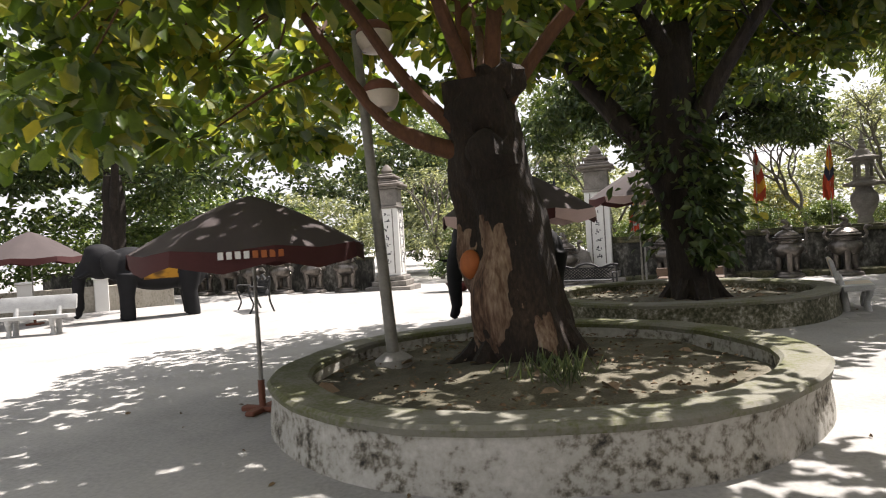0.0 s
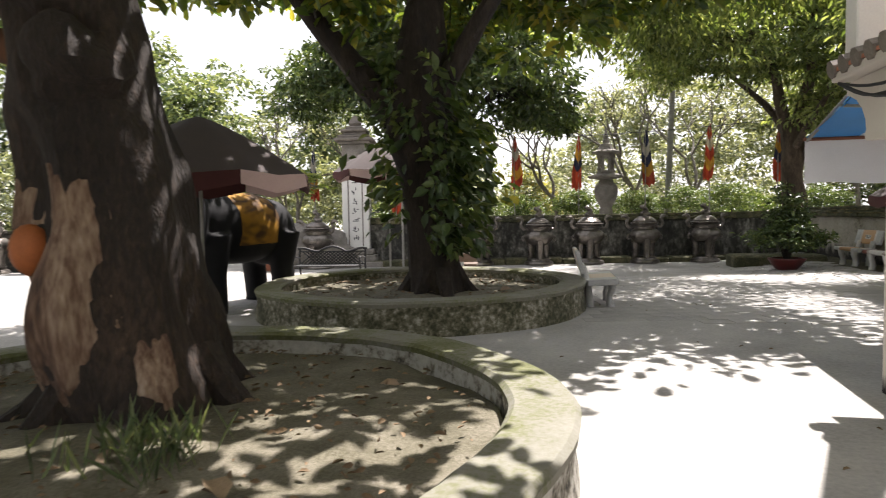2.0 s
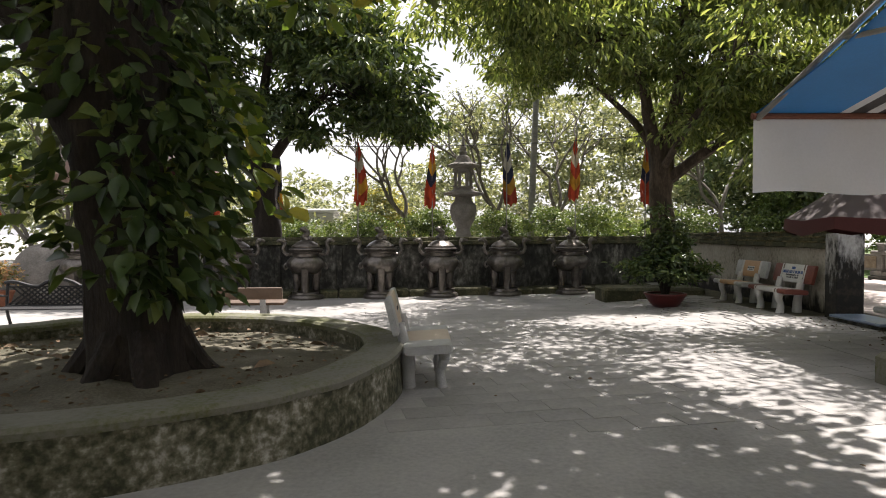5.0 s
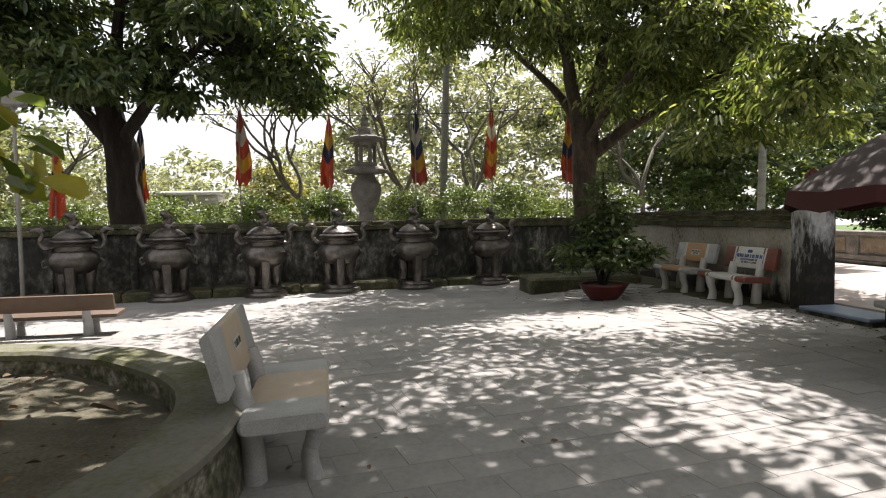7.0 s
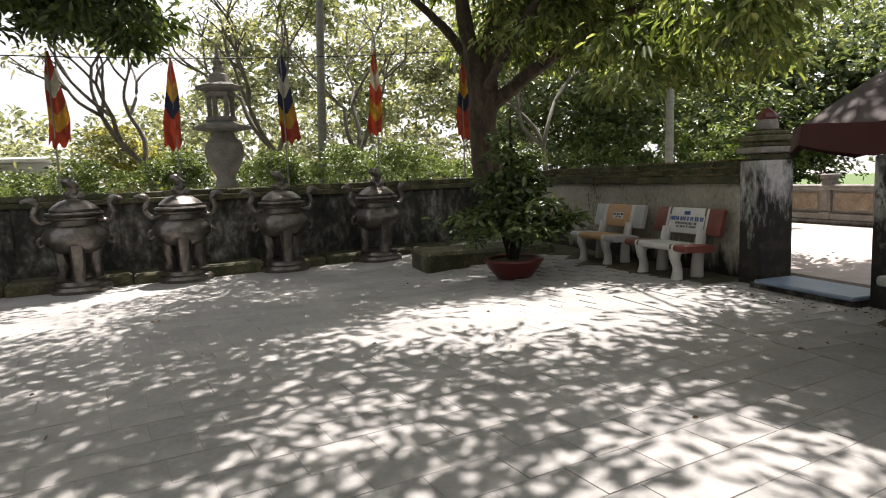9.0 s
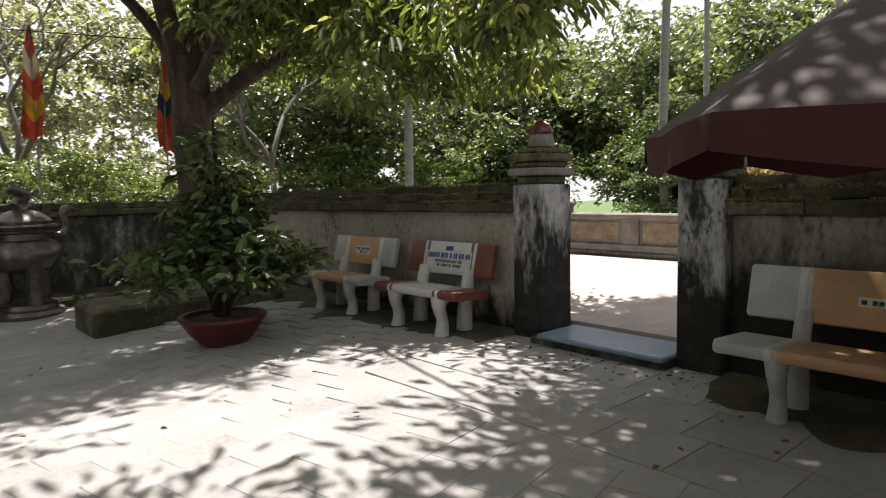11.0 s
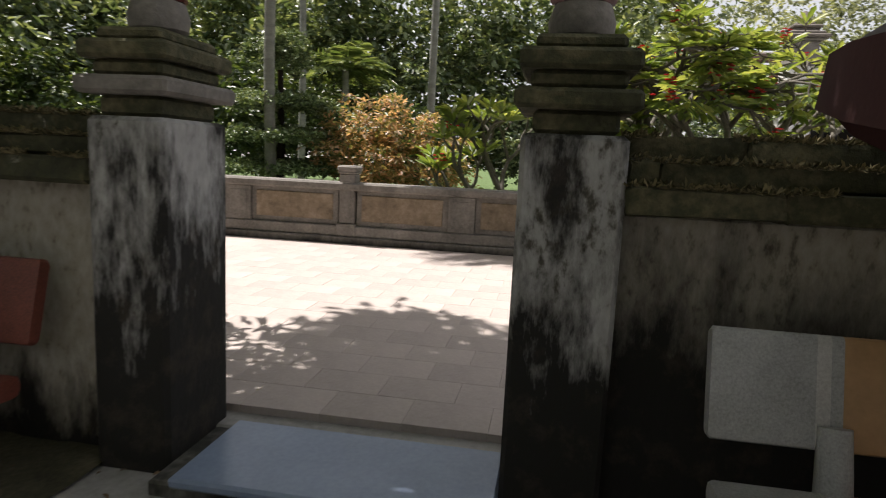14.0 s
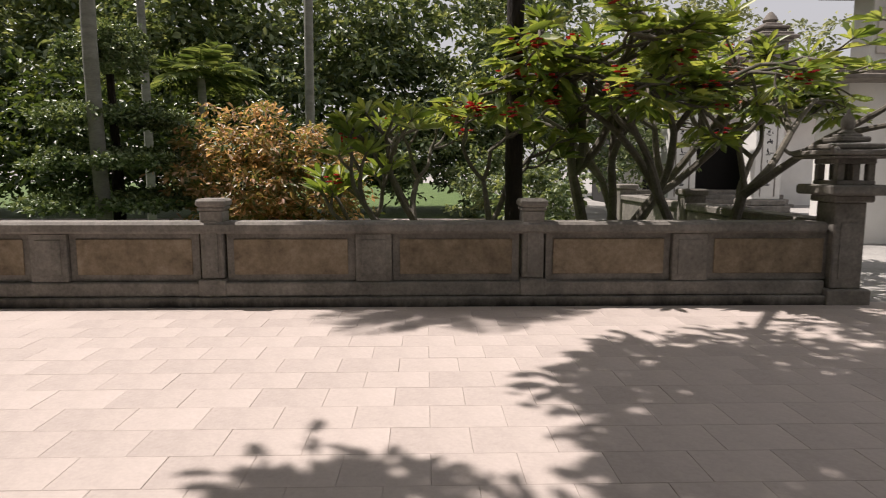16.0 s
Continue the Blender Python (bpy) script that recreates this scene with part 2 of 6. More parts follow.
BAREWOOD = mat("bare_scarred_wood", [(0.36, (0.025, 0.015, 0.010)), (0.46, (0.10, 0.055, 0.034)), (0.58, (0.23, 0.16, 0.11)), (0.72, (0.38, 0.31, 0.245))], 3.5, 36, 0.95, 1.0, streak=6, dist=0.03, amount=0.4)
MOSS = mat("mossy_dirt", [(0.3, (0.022, 0.020, 0.010)), (0.5, (0.06, 0.055, 0.03)), (0.72, (0.13, 0.11, 0.07))], 3.5, 40, 0.97, 0.9)
GREYT = mat("grey_terrazzo", [(0.35, (0.27, 0.27, 0.26)), (0.65, (0.45, 0.45, 0.44))], 7, 120, 0.5, 0.1, amount=0.6)
WHITET = mat("white_terrazzo", [(0.35, (0.40, 0.39, 0.365)), (0.65, (0.58, 0.57, 0.54))], 7, 120, 0.5, 0.1, amount=0.6)
REDT = mat("red_terrazzo", [(0.35, (0.09, 0.024, 0.015)), (0.65, (0.19, 0.055, 0.034))], 7, 120, 0.55, 0.1, amount=0.6)
BROWNT = mat("brown_terrazzo", [(0.35, (0.06, 0.035, 0.02)), (0.65, (0.12, 0.075, 0.045))], 7, 120, 0.6, 0.1, amount=0.6)
CANVAS = plain("faded_brown_canvas", (0.055, 0.042, 0.040), 0.9, vary=0.15, scale=3)
CANVAS_RED = plain("dark_red_canvas", (0.055, 0.013, 0.012), 0.9, vary=0.2, scale=3)
CANVAS_PINK = plain("pale_canvas", (0.50, 0.36, 0.33), 0.9, vary=0.1, scale=3)
BLUE = plain("blue_tarpaulin", (0.02, 0.20, 0.52), 0.55, vary=0.15, scale=2)
DARKSTRIPE = plain("dark_tarpaulin", (0.03, 0.025, 0.025), 0.6)
WHITETARP = plain("white_tarpaulin", (0.62, 0.62, 0.63), 0.65, vary=0.08, scale=1.5)
TILE = plain("red_roof_tile", (0.33, 0.13, 0.075), 0.85, vary=0.35, scale=8)
TILE_GREY = plain("weathered_grey_tile", (0.16, 0.14, 0.12), 0.9, vary=0.4, scale=8)
GRASS = mat("lawn", [(0.3, (0.035, 0.07, 0.015)), (0.7, (0.11, 0.17, 0.04))], 4, 70, 0.95, 0.9)
FLOWER = plain("red_blossom", (0.42, 0.02, 0.025), 0.6, vary=0.3, back=0.25)
ORANGE = plain("orange_fruit", (0.34, 0.10, 0.025), 0.7)
YELLOW = plain("yellow_flag", (0.30, 0.16, 0.02), 0.85, vary=0.35, back=0.08)
REDCLOTH = plain("red_flag", (0.24, 0.035, 0.018), 0.85, vary=0.35, back=0.08)
BLUECLOTH = plain("dark_blue_flag", (0.014, 0.018, 0.05), 0.85, vary=0.3, back=0.05)
WHITECLOTH = plain("white_flag", (0.32, 0.30, 0.27), 0.85, vary=0.3, back=0.06)
POT = plain("dark_red_glaze", (0.09, 0.013, 0.012), 0.4, vary=0.3)
# Blue-grey base colour paints the sky's reflection on the smooth sill.
SKY_SLAB = mat("sky_tinted_slab", [(0.3, (0.15, 0.20, 0.30)), (0.7, (0.26, 0.32, 0.43))], 2, 40, 0.3, 0.1)
DRY = plain("large_dry_leaf", (0.22, 0.155, 0.095), 0.85, vary=0.4)
DEAD = plain("dry_leaf", (0.15, 0.10, 0.055), 0.9, vary=0.5)
INTERIOR_SHADE = plain("painted_interior_shade", (0.012, 0.011, 0.010), 0.9)


# ---- mesh helpers ----
class Shape:
    """Collects rings, boxes and tubes into one mesh, with a material slot for each face."""

    def __init__(self):
        self.v, self.f, self.m, self.slot = [], [], [], 0

    def add(self, vs, fs):
        n = len(self.v)
        self.v += [tuple(p) for p in vs]
        self.f += [tuple(i + n for i in f) for f in fs]
        self.m += [self.slot] * len(fs)
        return self

    def use(self, slot):
        self.slot = slot
        return self

    def box(self, x0, x1, y0, y1, z0, z1, b=0.012, m=None):
        """A box with chamfered upright and level edges."""
        b = min(b, (x1 - x0) / 3, (y1 - y0) / 3, (z1 - z0) / 3)
        vs, fs = [], []
        for z, i in ((z0, b), (z0 + b, 0), (z1 - b, 0), (z1, b)):
            xa, xb, ya, yb = x0 + i, x1 - i, y0 + i, y1 - i
            c = b if not i else b * 0.4
            vs += [(xa + c, ya, z), (xb - c, ya, z), (xb, ya + c, z), (xb, yb - c, z), (xb - c, yb, z), (xa + c, yb, z), (xa, yb - c, z), (xa, ya + c, z)]
        for k in range(3):
            for j in range(8):
                fs.append((8 * k + j, 8 * k + (j + 1) % 8, 8 * k + 8 + (j + 1) % 8, 8 * k + 8 + j))
        fs += [tuple(range(7, -1, -1)), tuple(range(24, 32))]
        if m:
            vs = [tuple(m @ Vector(p)) for p in vs]
        return self.add(vs, fs)

    def lathe(self, profile, seg=20, at=(0, 0, 0), flute=None, sx=1.0, sy=1.0, m=None):
        """Turns (radius, z) pairs about the upright axis."""
        vs, fs = [], []
        for r, z in profile:
            for k in range(seg):
                a = 2 * math.pi * k / seg
                q = r * (flute(a, z) if flute else 1)
                vs.append((at[0] + q * sx * math.cos(a), at[1] + q * sy * math.sin(a), at[2] + z))
        for i in range(len(profile) - 1):
            for k in range(seg):
                fs.append((i * seg + k, i * seg + (k + 1) % seg, (i + 1) * seg + (k + 1) % seg, (i + 1) * seg + k))
        fs += [tuple(range(seg - 1, -1, -1)), tuple(range((len(profile) - 1) * seg, len(profile) * seg))]
        if m:
            vs = [tuple(m @ Vector(p)) for p in vs]
        return self.add(vs, fs)

    def tube(self, path, radii, seg=8, rough=0.0, freq=3.0):
        """A tube along a path; rough wobbles its skin."""
        path = [Vector(p) for p in path]
        vs, fs = [], []
        up = Vector((0.13, 0.31, 0.94))
        for i, p in enumerate(path):
            d = (path[min(i + 1, len(path) - 1)] - path[max(i - 1, 0)]).normalized()
            s = d.cross(up)
            if s.length < 0.05:
                s = d.cross(Vector((1, 0, 0)))
            s.normalize()
            u = s.cross(d)
            for k in range(seg):
                a = 2 * math.pi * k / seg
                w = s * math.cos(a) + u * math.sin(a)
                r = radii[i]
                if rough:
                    q = p + w * r
                    r *= 1 + rough * noise.noise(Vector((q.x * freq, q.y * freq, q.z * freq * 0.35)))
                vs.append(p + w * r)
        for i in range(len(path) - 1):
            for k in range(seg):
                fs.append((i * seg + k, i * seg + (k + 1) % seg, (i + 1) * seg + (k + 1) % seg, (i + 1) * seg + k))
        n = len(path)
        fs += [tuple(range(seg - 1, -1, -1)), tuple(range((n - 1) * seg, n * seg))]
        return self.add(vs, fs)

    def ball(self, c, r, seg=12, rings=7, m=None):
        prof = [(max(0.02, math.sin(math.pi * i / rings)), -math.cos(math.pi * i / rings)) for i in range(rings + 1)]
        base = Matrix.Translation(c) @ Matrix.Diagonal((*r, 1)) if not m else m @ Matrix.Diagonal((*r, 1))
        return self.lathe(prof, seg, m=base)


def build(name, shape, mats, parent=None, label="", smooth=35, at=None):
    me = bpy.data.meshes.new(name)
    me.from_pydata(shape.v, [], shape.f)
    for q in (mats if isinstance(mats, (list, tuple)) else [mats]):
        me.materials.append(q)
    if any(shape.m):
        me.polygons.foreach_set("material_index", shape.m)
    if smooth:
        me.shade_smooth()
        me.set_sharp_from_angle(angle=radians(smooth))
    ob = new(name, me)
    if parent:
        ob.parent = parent
    if at:
        ob.matrix_basis = at
    if label:
        ob["label"] = label
    return ob


part = build


def thing(name, label, category, at=None, group="", kind=""):
    ob = new(name)
    ob.empty_display_size = 0.2
    if at:
        ob.matrix_basis = at
    return tagged(ob, label, category, group, kind)


def solid(name, shape, mats, label, category, at=None, group="", kind="", smooth=35):
    return tagged(build(name, shape, mats, smooth=smooth, at=at), label, category, group, kind)


def curved(points, n=6):
    """A smooth path through the points."""
    P = [Vector(p) for p in points]
    out = []
    for i in range(len(P) - 1):
        a, b, c, d = P[max(i - 1, 0)], P[i], P[i + 1], P[min(i + 2, len(P) - 1)]
        for k in range(n):
            t = k / n
            out.append(0.5 * (2 * b + (c - a) * t + (2 * a - 5 * b + 4 * c - d) * t * t + (3 * b - a - 3 * c + d) * t ** 3))
    return out + [P[-1]]


def taper(a, b, n):
    return [a + (b - a) * i / (n - 1) for i in range(n)]


def leaf_mesh(name, pts, ways, sizes, width, material, parent, label="", fold=0.25, seed=1, hang=0.0, faces=None, blunt=0.72):
    """One mesh of folded, pointed leaves: each lies along its way, with its face turned mostly up."""
    r = np.random.RandomState(seed)
    n = len(pts)
    d = ways / np.maximum(np.linalg.norm(ways, axis=1, keepdims=True), 1e-6)
    up = (np.tile([0, 0, 1.0], (n, 1)) if faces is None else faces) + r.normal(0, 0.55 if faces is None else 0.4, (n, 3))
    s = np.cross(d, up)
    s /= np.maximum(np.linalg.norm(s, axis=1, keepdims=True), 1e-6)
    u = np.cross(s, d)
    L = sizes[:, None]
    W = L * width
    base = pts
    tip = pts + d * L - u * L * (0.12 + hang)
    vs = np.empty((n, 6, 3))
    vs[:, 0], vs[:, 3] = base, tip
    vs[:, 1] = base + d * L * 0.36 + s * W * 0.40 + u * W * fold
    vs[:, 2] = base + d * L * blunt + s * W * 0.46 + u * W * fold - u * L * 0.05
    vs[:, 4] = base + d * L * blunt - s * W * 0.46 + u * W * fold - u * L * 0.05
    vs[:, 5] = base + d * L * 0.36 - s * W * 0.40 + u * W * fold
    me = bpy.data.meshes.new(name)
    me.vertices.add(6 * n)
    me.vertices.foreach_set("co", vs.astype(np.float32).ravel())
    idx = (np.arange(n)[:, None] * 6 + np.array([[0, 1, 2, 3, 0, 3, 4, 5]])).astype(np.int32)
    me.loops.add(8 * n)
    me.loops.foreach_set("vertex_index", idx.ravel())
    me.polygons.add(2 * n)
    me.polygons.foreach_set("loop_start", np.arange(0, 8 * n, 4, dtype=np.int32))
    me.update(calc_edges=True)
    me.validate()
    me.materials.append(material)
    ob = new(name, me)
    ob.parent = parent
    if label:
        ob["label"] = label
    return ob


def clumps(blobs, count, seed, low=-0.5):
    """Centres of leaf clumps in the outer part of some ellipsoids (x, y, z, rx, ry, rz)."""
    r = np.random.RandomState(seed)
    vol = np.array([(b[3] * b[4] * b[5]) ** 0.67 for b in blobs])
    out = []
    for b, v in zip(blobs, vol / vol.sum()):
        k = max(3, int(count * v))
        d = r.normal(0, 1, (k * 3, 3))
        d /= np.linalg.norm(d, axis=1, keepdims=True)
        d = d[d[:, 2] > low][:k]
        out.append(np.array(b[:3]) + d * np.array(b[3:]) * r.uniform(0.45, 1.05, (len(d), 1)))
    return np.concatenate(out)


def tufts(name, centres, each, spread, size, width, material, parent, seed, flat=0.6, droop=0.3, hang=0.0, label="", blunt=0.72):
    """Leaves laid like shingles over small rounded masses, so that each mass has a lit top and a shaded underside."""
    r = np.random.RandomState(seed)
    n = len(centres) * each
    c = np.repeat(centres, each, axis=0)
    sp = np.repeat(r.uniform(0.55, 1.45, len(centres)) * spread, each)[:, None]
    d = r.normal(0, 1, (n, 3))
    d /= np.linalg.norm(d, axis=1, keepdims=True)
    d[:, 2] = np.where(d[:, 2] < -0.35, -d[:, 2], d[:, 2])
    reach = np.where(r.uniform(0, 1, (n, 1)) < 0.12, r.uniform(1.0, 1.5, (n, 1)), r.uniform(0.35, 1.0, (n, 1)) ** 0.6)
    ways = d * np.array([1, 1, 0.3]) + r.normal(0, 0.45, (n, 3)) + np.array([0, 0, -droop])
    return leaf_mesh(name, c + d * sp * reach * np.array([1, 1, flat]), ways, size * r.uniform(0.65, 1.3, n), width, material, parent, label, seed=seed + 1, hang=hang, faces=d + np.array([0, 0, 0.35]), blunt=blunt)


def foliage(name, centres, each, spread, size, width, material, parent, seed, flat=0.55, droop=0.3, hang=0.0, label=""):
    """Leaves scattered about clump centres, pointing outward and a little down."""
    r = np.random.RandomState(seed)
    n = len(centres) * each
    c = np.repeat(centres, each, axis=0)
    sp = np.repeat(r.uniform(0.65, 1.35, len(centres)) * spread, each)[:, None]
    off = r.normal(0, 1, (n, 3)) * sp * np.array([1, 1, flat])
    ways = off / np.maximum(sp, 1e-6) + r.normal(0, 0.5, (n, 3)) + np.array([0, 0, -droop])
    return leaf_mesh(name, c + off, ways, size * r.uniform(0.65, 1.25, n), width, material, parent, label, seed=seed + 1, hang=hang)


# ---- ground ----
def step(a, b, v):
    t = min(1, max(0, (v - a) / (b - a)))
    return t * t * (3 - 2 * t)


def gz(x, y):
    """Height of the yard, which falls a little towards the back wall."""
    return -0.20 * step(15.0, 21.5, y) * (1 - step(4.0, 6.4, x))


def ground_sheet():
    s = Shape()
    xs = [-400, -120, -60, -40, -30, -24] + [-20 + 1.0 * i for i in range(48)] + [30, 40, 60, 120, 400]
    ys = [-400, -120, -40, -20, -10, -5] + [-2 + 1.0 * i for i in range(30)] + [30, 40, 60, 120, 400]
    vs = [(x, y, gz(x, y)) for y in ys for x in xs]
    w = len(xs)
    s.add(vs, [(j * w + i, j * w + i + 1, (j + 1) * w + i + 1, (j + 1) * w + i) for j in range(len(ys) - 1) for i in range(w - 1)])
    solid("ground", s, CONCRETE, "pale worn concrete yard under dappled tree shade", "ground", kind="structure", smooth=60)


ground_sheet()


# ---- walls and gate ----
def coping(parent, x0, x1, y0, y1, zs, out, along):
    """Stepped, uneven courses of stones on a wall's top, along x or y."""
    r = random.Random(5)
    for k, (za, zb) in enumerate(zs):
        o = out[k]
        a, b = (y0, y1) if along == "y" else (x0, x1)
        p = a
        while p < b - 0.05:
            q = min(b, p + r.uniform(0.35, 1.2))
            j, jz = r.uniform(-0.012, 0.012), r.uniform(-0.012, 0.012)
            s = Shape()
            if along == "y":
                s.box(x0 - o + j, x1 + o + j, p + 0.001, q - 0.001, za + 0.001, zb + jz * 0.5, 0.012)
            else:
                s.box(p + 0.001, q - 0.001, y0 - o + j, y1 + o + j, za + 0.001, zb + jz * 0.5, 0.012)
            s.v = [tuple(Vector(v) + Vector((r.uniform(-.012, .012), r.uniform(-.006, .006), r.uniform(-.010, .010)))) for v in s.v]
            build("coping_stone", s, COPING, parent)
            p = q


STEPS, OUT = [(1.16, 1.258), (1.26, 1.342), (1.344, 1.425)], [0.10, 0.04, -0.03]


def gate_wall(name, y0, y1, plaster):
    w = solid(name, Shape().box(7.2, 7.46, y0, y1, -0.3, 1.16, 0.01), plaster, "old plastered yard wall, mossy, stained black and darkened with painted shade", "wall", kind="structure")
    coping(w, 7.2, 7.46, y0, y1, STEPS, OUT, "y")
    return w


gate_wall("wall_gate_north", 16.962, 24.75, WALL_FOOT)
gate_wall("wall_gate_south", 2.0, 14.95, WALL_BLACK)


def back_wall():
    """The blackened wall behind the urns, running a little askew."""
    m = pose(7.3, 24.5, 0, 0, 0, 10.5)
    w = solid("wall_back", Shape().box(-14.6, -0.1, 0, 0.3, -0.6, 1.12, 0.01), WALL_DARK, "blackened masonry wall with pale patches behind the urns", "wall", at=m, kind="structure")
    coping(w, -14.6, -0.1, 0, 0.3, [(1.12, 1.22), (1.222, 1.32)], [0.08, 0.02], "x")
    r = random.Random(3)
    p = -14.3
    while p < -0.5:
        build("wall_rib", Shape().box(p, p + r.uniform(0.12, 0.2), -0.05, -0.003, -0.6, 1.10, 0.02), WALL_DARK, w)
        p += 1.55
    p = -14.0
    while p < -1.6:
        q = p + r.uniform(0.7, 1.2)
        build("ledge_stone", Shape().box(p, q - 0.02, -0.75 + r.uniform(-0.03, 0.03), -0.06, -0.5, -0.02 + r.uniform(-0.03, 0.03), 0.04), COPING, w)
        p = q


back_wall()


def gate_pillar(y0, y1, wash, slab, slab_label):
    p = thing("gate_pillar", "whitewashed gate pillar, stained and shade-painted dark at its foot, with stepped cap and lotus bud", "gate pillar", group="pillars of the gate")
    yc = (y0 + y1) / 2
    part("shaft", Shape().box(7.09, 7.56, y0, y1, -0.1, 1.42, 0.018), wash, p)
    s = Shape()
    for z0, z1, o in ((1.42, 1.50, -0.035), (1.57, 1.63, -0.02), (1.63, 1.70, 0.02), (1.70, 1.75, -0.03)):
        s.box(7.09 - o, 7.56 + o, y0 - o, y1 + o, z0 + 0.001, z1, 0.014)
    part("cap", s, COPING, p, "blackened stepped cap")
    part("slab", Shape().box(7.06, 7.59, y0 - 0.03, y1 + 0.03, 1.501, 1.569, 0.014), slab, p, slab_label)
    prof = [(0.09, 0), (0.115, 0.02), (0.12, 0.07), (0.105, 0.12), (0.10, 0.13)]
    part("bud_base", Shape().lathe(prof, 16, (7.325, yc, 1.75)), STONE, p)
    part("bud", Shape().lathe([(0.098, 0.13), (0.108, 0.15), (0.10, 0.18), (0.075, 0.21), (0.04, 0.235), (0.008, 0.265)], 20, (7.325, yc, 1.752), flute=lambda a, z: 1 + 0.24 * abs(math.sin(3 * a)) - 0.12), POT, p, "dark red glazed lotus bud")


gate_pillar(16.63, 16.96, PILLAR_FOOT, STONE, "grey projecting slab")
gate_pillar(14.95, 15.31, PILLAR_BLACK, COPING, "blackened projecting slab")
solid("gate_sill", Shape().box(6.9, 7.45, 15.312, 16.52, 0.06, 0.104, 0.012), SKY_SLAB, "smooth slab lying across the gateway, tinted with a painted sky reflection", "door sill", kind="structure")


solid("gate_step", Shape().box(6.94, 7.45, 15.312, 16.628, -0.1, 0.059, 0.01), WALL_DARK, "dark step under the gateway slab", "step", kind="structure")


# ---- inner court and balustrade ----
solid("court_floor", Shape().box(7.58, 40, -6, 15.0, -0.3, 0.062, 0.01).box(7.452, 40, 15.0, 40, -0.3, 0.0619, 0.01), CONCRETE, "bedding of the paved inner court", "floor", kind="structure")


def balustrade():
    ys = [11.7 + 3.08 * i for i in range(-0, 5)]
    b = thing("balustrade", "low carved stone balustrade with panels along the court", "balustrade", kind="structure")
    part("plinth", Shape().box(12.87, 13.27, 11.5, 24.4, 0.03, 0.19, 0.012), STONE_FOOT, b)
    part("lower_rail", Shape().box(12.93, 13.21, 11.9, 24.4, 0.191, 0.33, 0.012), STONE_FOOT, b)
    part("handrail", Shape().box(12.92, 13.22, 11.9, 24.4, 0.80, 0.91, 0.025), STONE, b)
    for y in ys:
        if y > 11.8:
            s = Shape().box(12.915, 13.225, y - 0.13, y + 0.13, 0.192, 0.36, 0.01).box(12.95, 13.19, y - 0.105, y + 0.105, 0.36, 1.02, 0.012)
            s.box(12.935, 13.205, y - 0.12, y + 0.12, 1.02, 1.05, 0.008).box(12.92, 13.22, y - 0.135, y + 0.135, 1.05, 1.13, 0.022)
            s.box(12.937, 12.949, y - 0.06, y + 0.06, 0.42, 0.92, 0.004)
            part("post", s, STONE, b)
    for y in ys:
        for k, (a, c) in enumerate(((0.13, 1.36), (1.72, 2.95))):
            part("panel_frame", Shape().box(13.0, 13.15, y + a, y + c, 0.331, 0.80, 0.004), STONE, b)
            part("panel", Shape().box(12.982, 12.999, y + a + 0.07, y + c - 0.07, 0.40, 0.745, 0.01), STONE_WARM, b, "carved tan panel")
        part("stile", Shape().box(12.955, 13.18, y + 1.365, y + 1.715, 0.331, 0.799, 0.008).box(12.945, 12.955, y + 1.42, y + 1.66, 0.40, 0.74, 0.004), STONE, b)
    # the side that runs back towards the halls
    part("side_wall", Shape().box(13.3, 20, 11.58, 11.82, 0.03, 0.80, 0.015), STONE, b)
    part("side_rail", Shape().box(13.3, 20, 11.54, 11.86, 0.801, 0.91, 0.02), STONE, b)
    for x in (16.6, 19.8):
        part("post", Shape().box(x - 0.14, x + 0.14, 11.53, 11.87, 0.03, 1.02, 0.012).box(x - 0.18, x + 0.18, 11.50, 11.90, 1.02, 1.12, 0.02), STONE, b)


balustrade()


def stone_lantern():
    t = thing("stone_lantern", "carved grey stone lantern on the corner post of the balustrade", "stone lantern", at=pose(13.07, 11.7, 0.05))
    part("post", Shape().box(-0.22, 0.22, -0.22, 0.22, 0, 0.20, 0.012).box(-0.155, 0.155, -0.155, 0.155, 0.2, 1.05, 0.012).box(-0.162, -0.155, -0.09, 0.09, 0.3, 0.85, 0.003), STONE, t)
    part("capital", Shape().box(-0.2, 0.2, -0.2, 0.2, 1.05, 1.12, 0.012).box(-0.30, 0.30, -0.30, 0.30, 1.12, 1.22, 0.02), STONE, t)
    for x in (-1, 1):
        for y in (-1, 0, 1):
            part("firebox_post", Shape().box(x * 0.15 - 0.035, x * 0.15 + 0.035, y * 0.15 - 0.035, y * 0.15 + 0.035, 1.261, 1.419, 0.006), STONE, t)
    part("firebox_floor", Shape().box(-0.19, 0.19, -0.19, 0.19, 1.22, 1.26, 0.006), STONE, t)
    part("firebox_top", Shape().box(-0.19, 0.19, -0.19, 0.19, 1.42, 1.469, 0.006), STONE, t)
    r = Shape()
    for k, (h, z) in enumerate(((0.33, 1.47), (0.35, 1.50), (0.24, 1.56), (0.15, 1.63), (0.10, 1.66))):
        r.box(-h, h, -h, h, z, z + (0.05 if k else 0.03), 0.012)
    for x in (-1, 1):
        for y in (-1, 1):
            r.tube(curved([(x * 0.26, y * 0.26, 1.55), (x * 0.35, y * 0.35, 1.53), (x * 0.39, y * 0.39, 1.58)], 3), taper(0.035, 0.012, 7), 6)
    part("roof", r, STONE, t)
    part("finial", Shape().lathe([(0.07, 0), (0.085, 0.03), (0.05, 0.06), (0.065, 0.11), (0.06, 0.16), (0.02, 0.22), (0.008, 0.26)], 12, (0, 0, 1.69)), STONE, t)


stone_lantern()


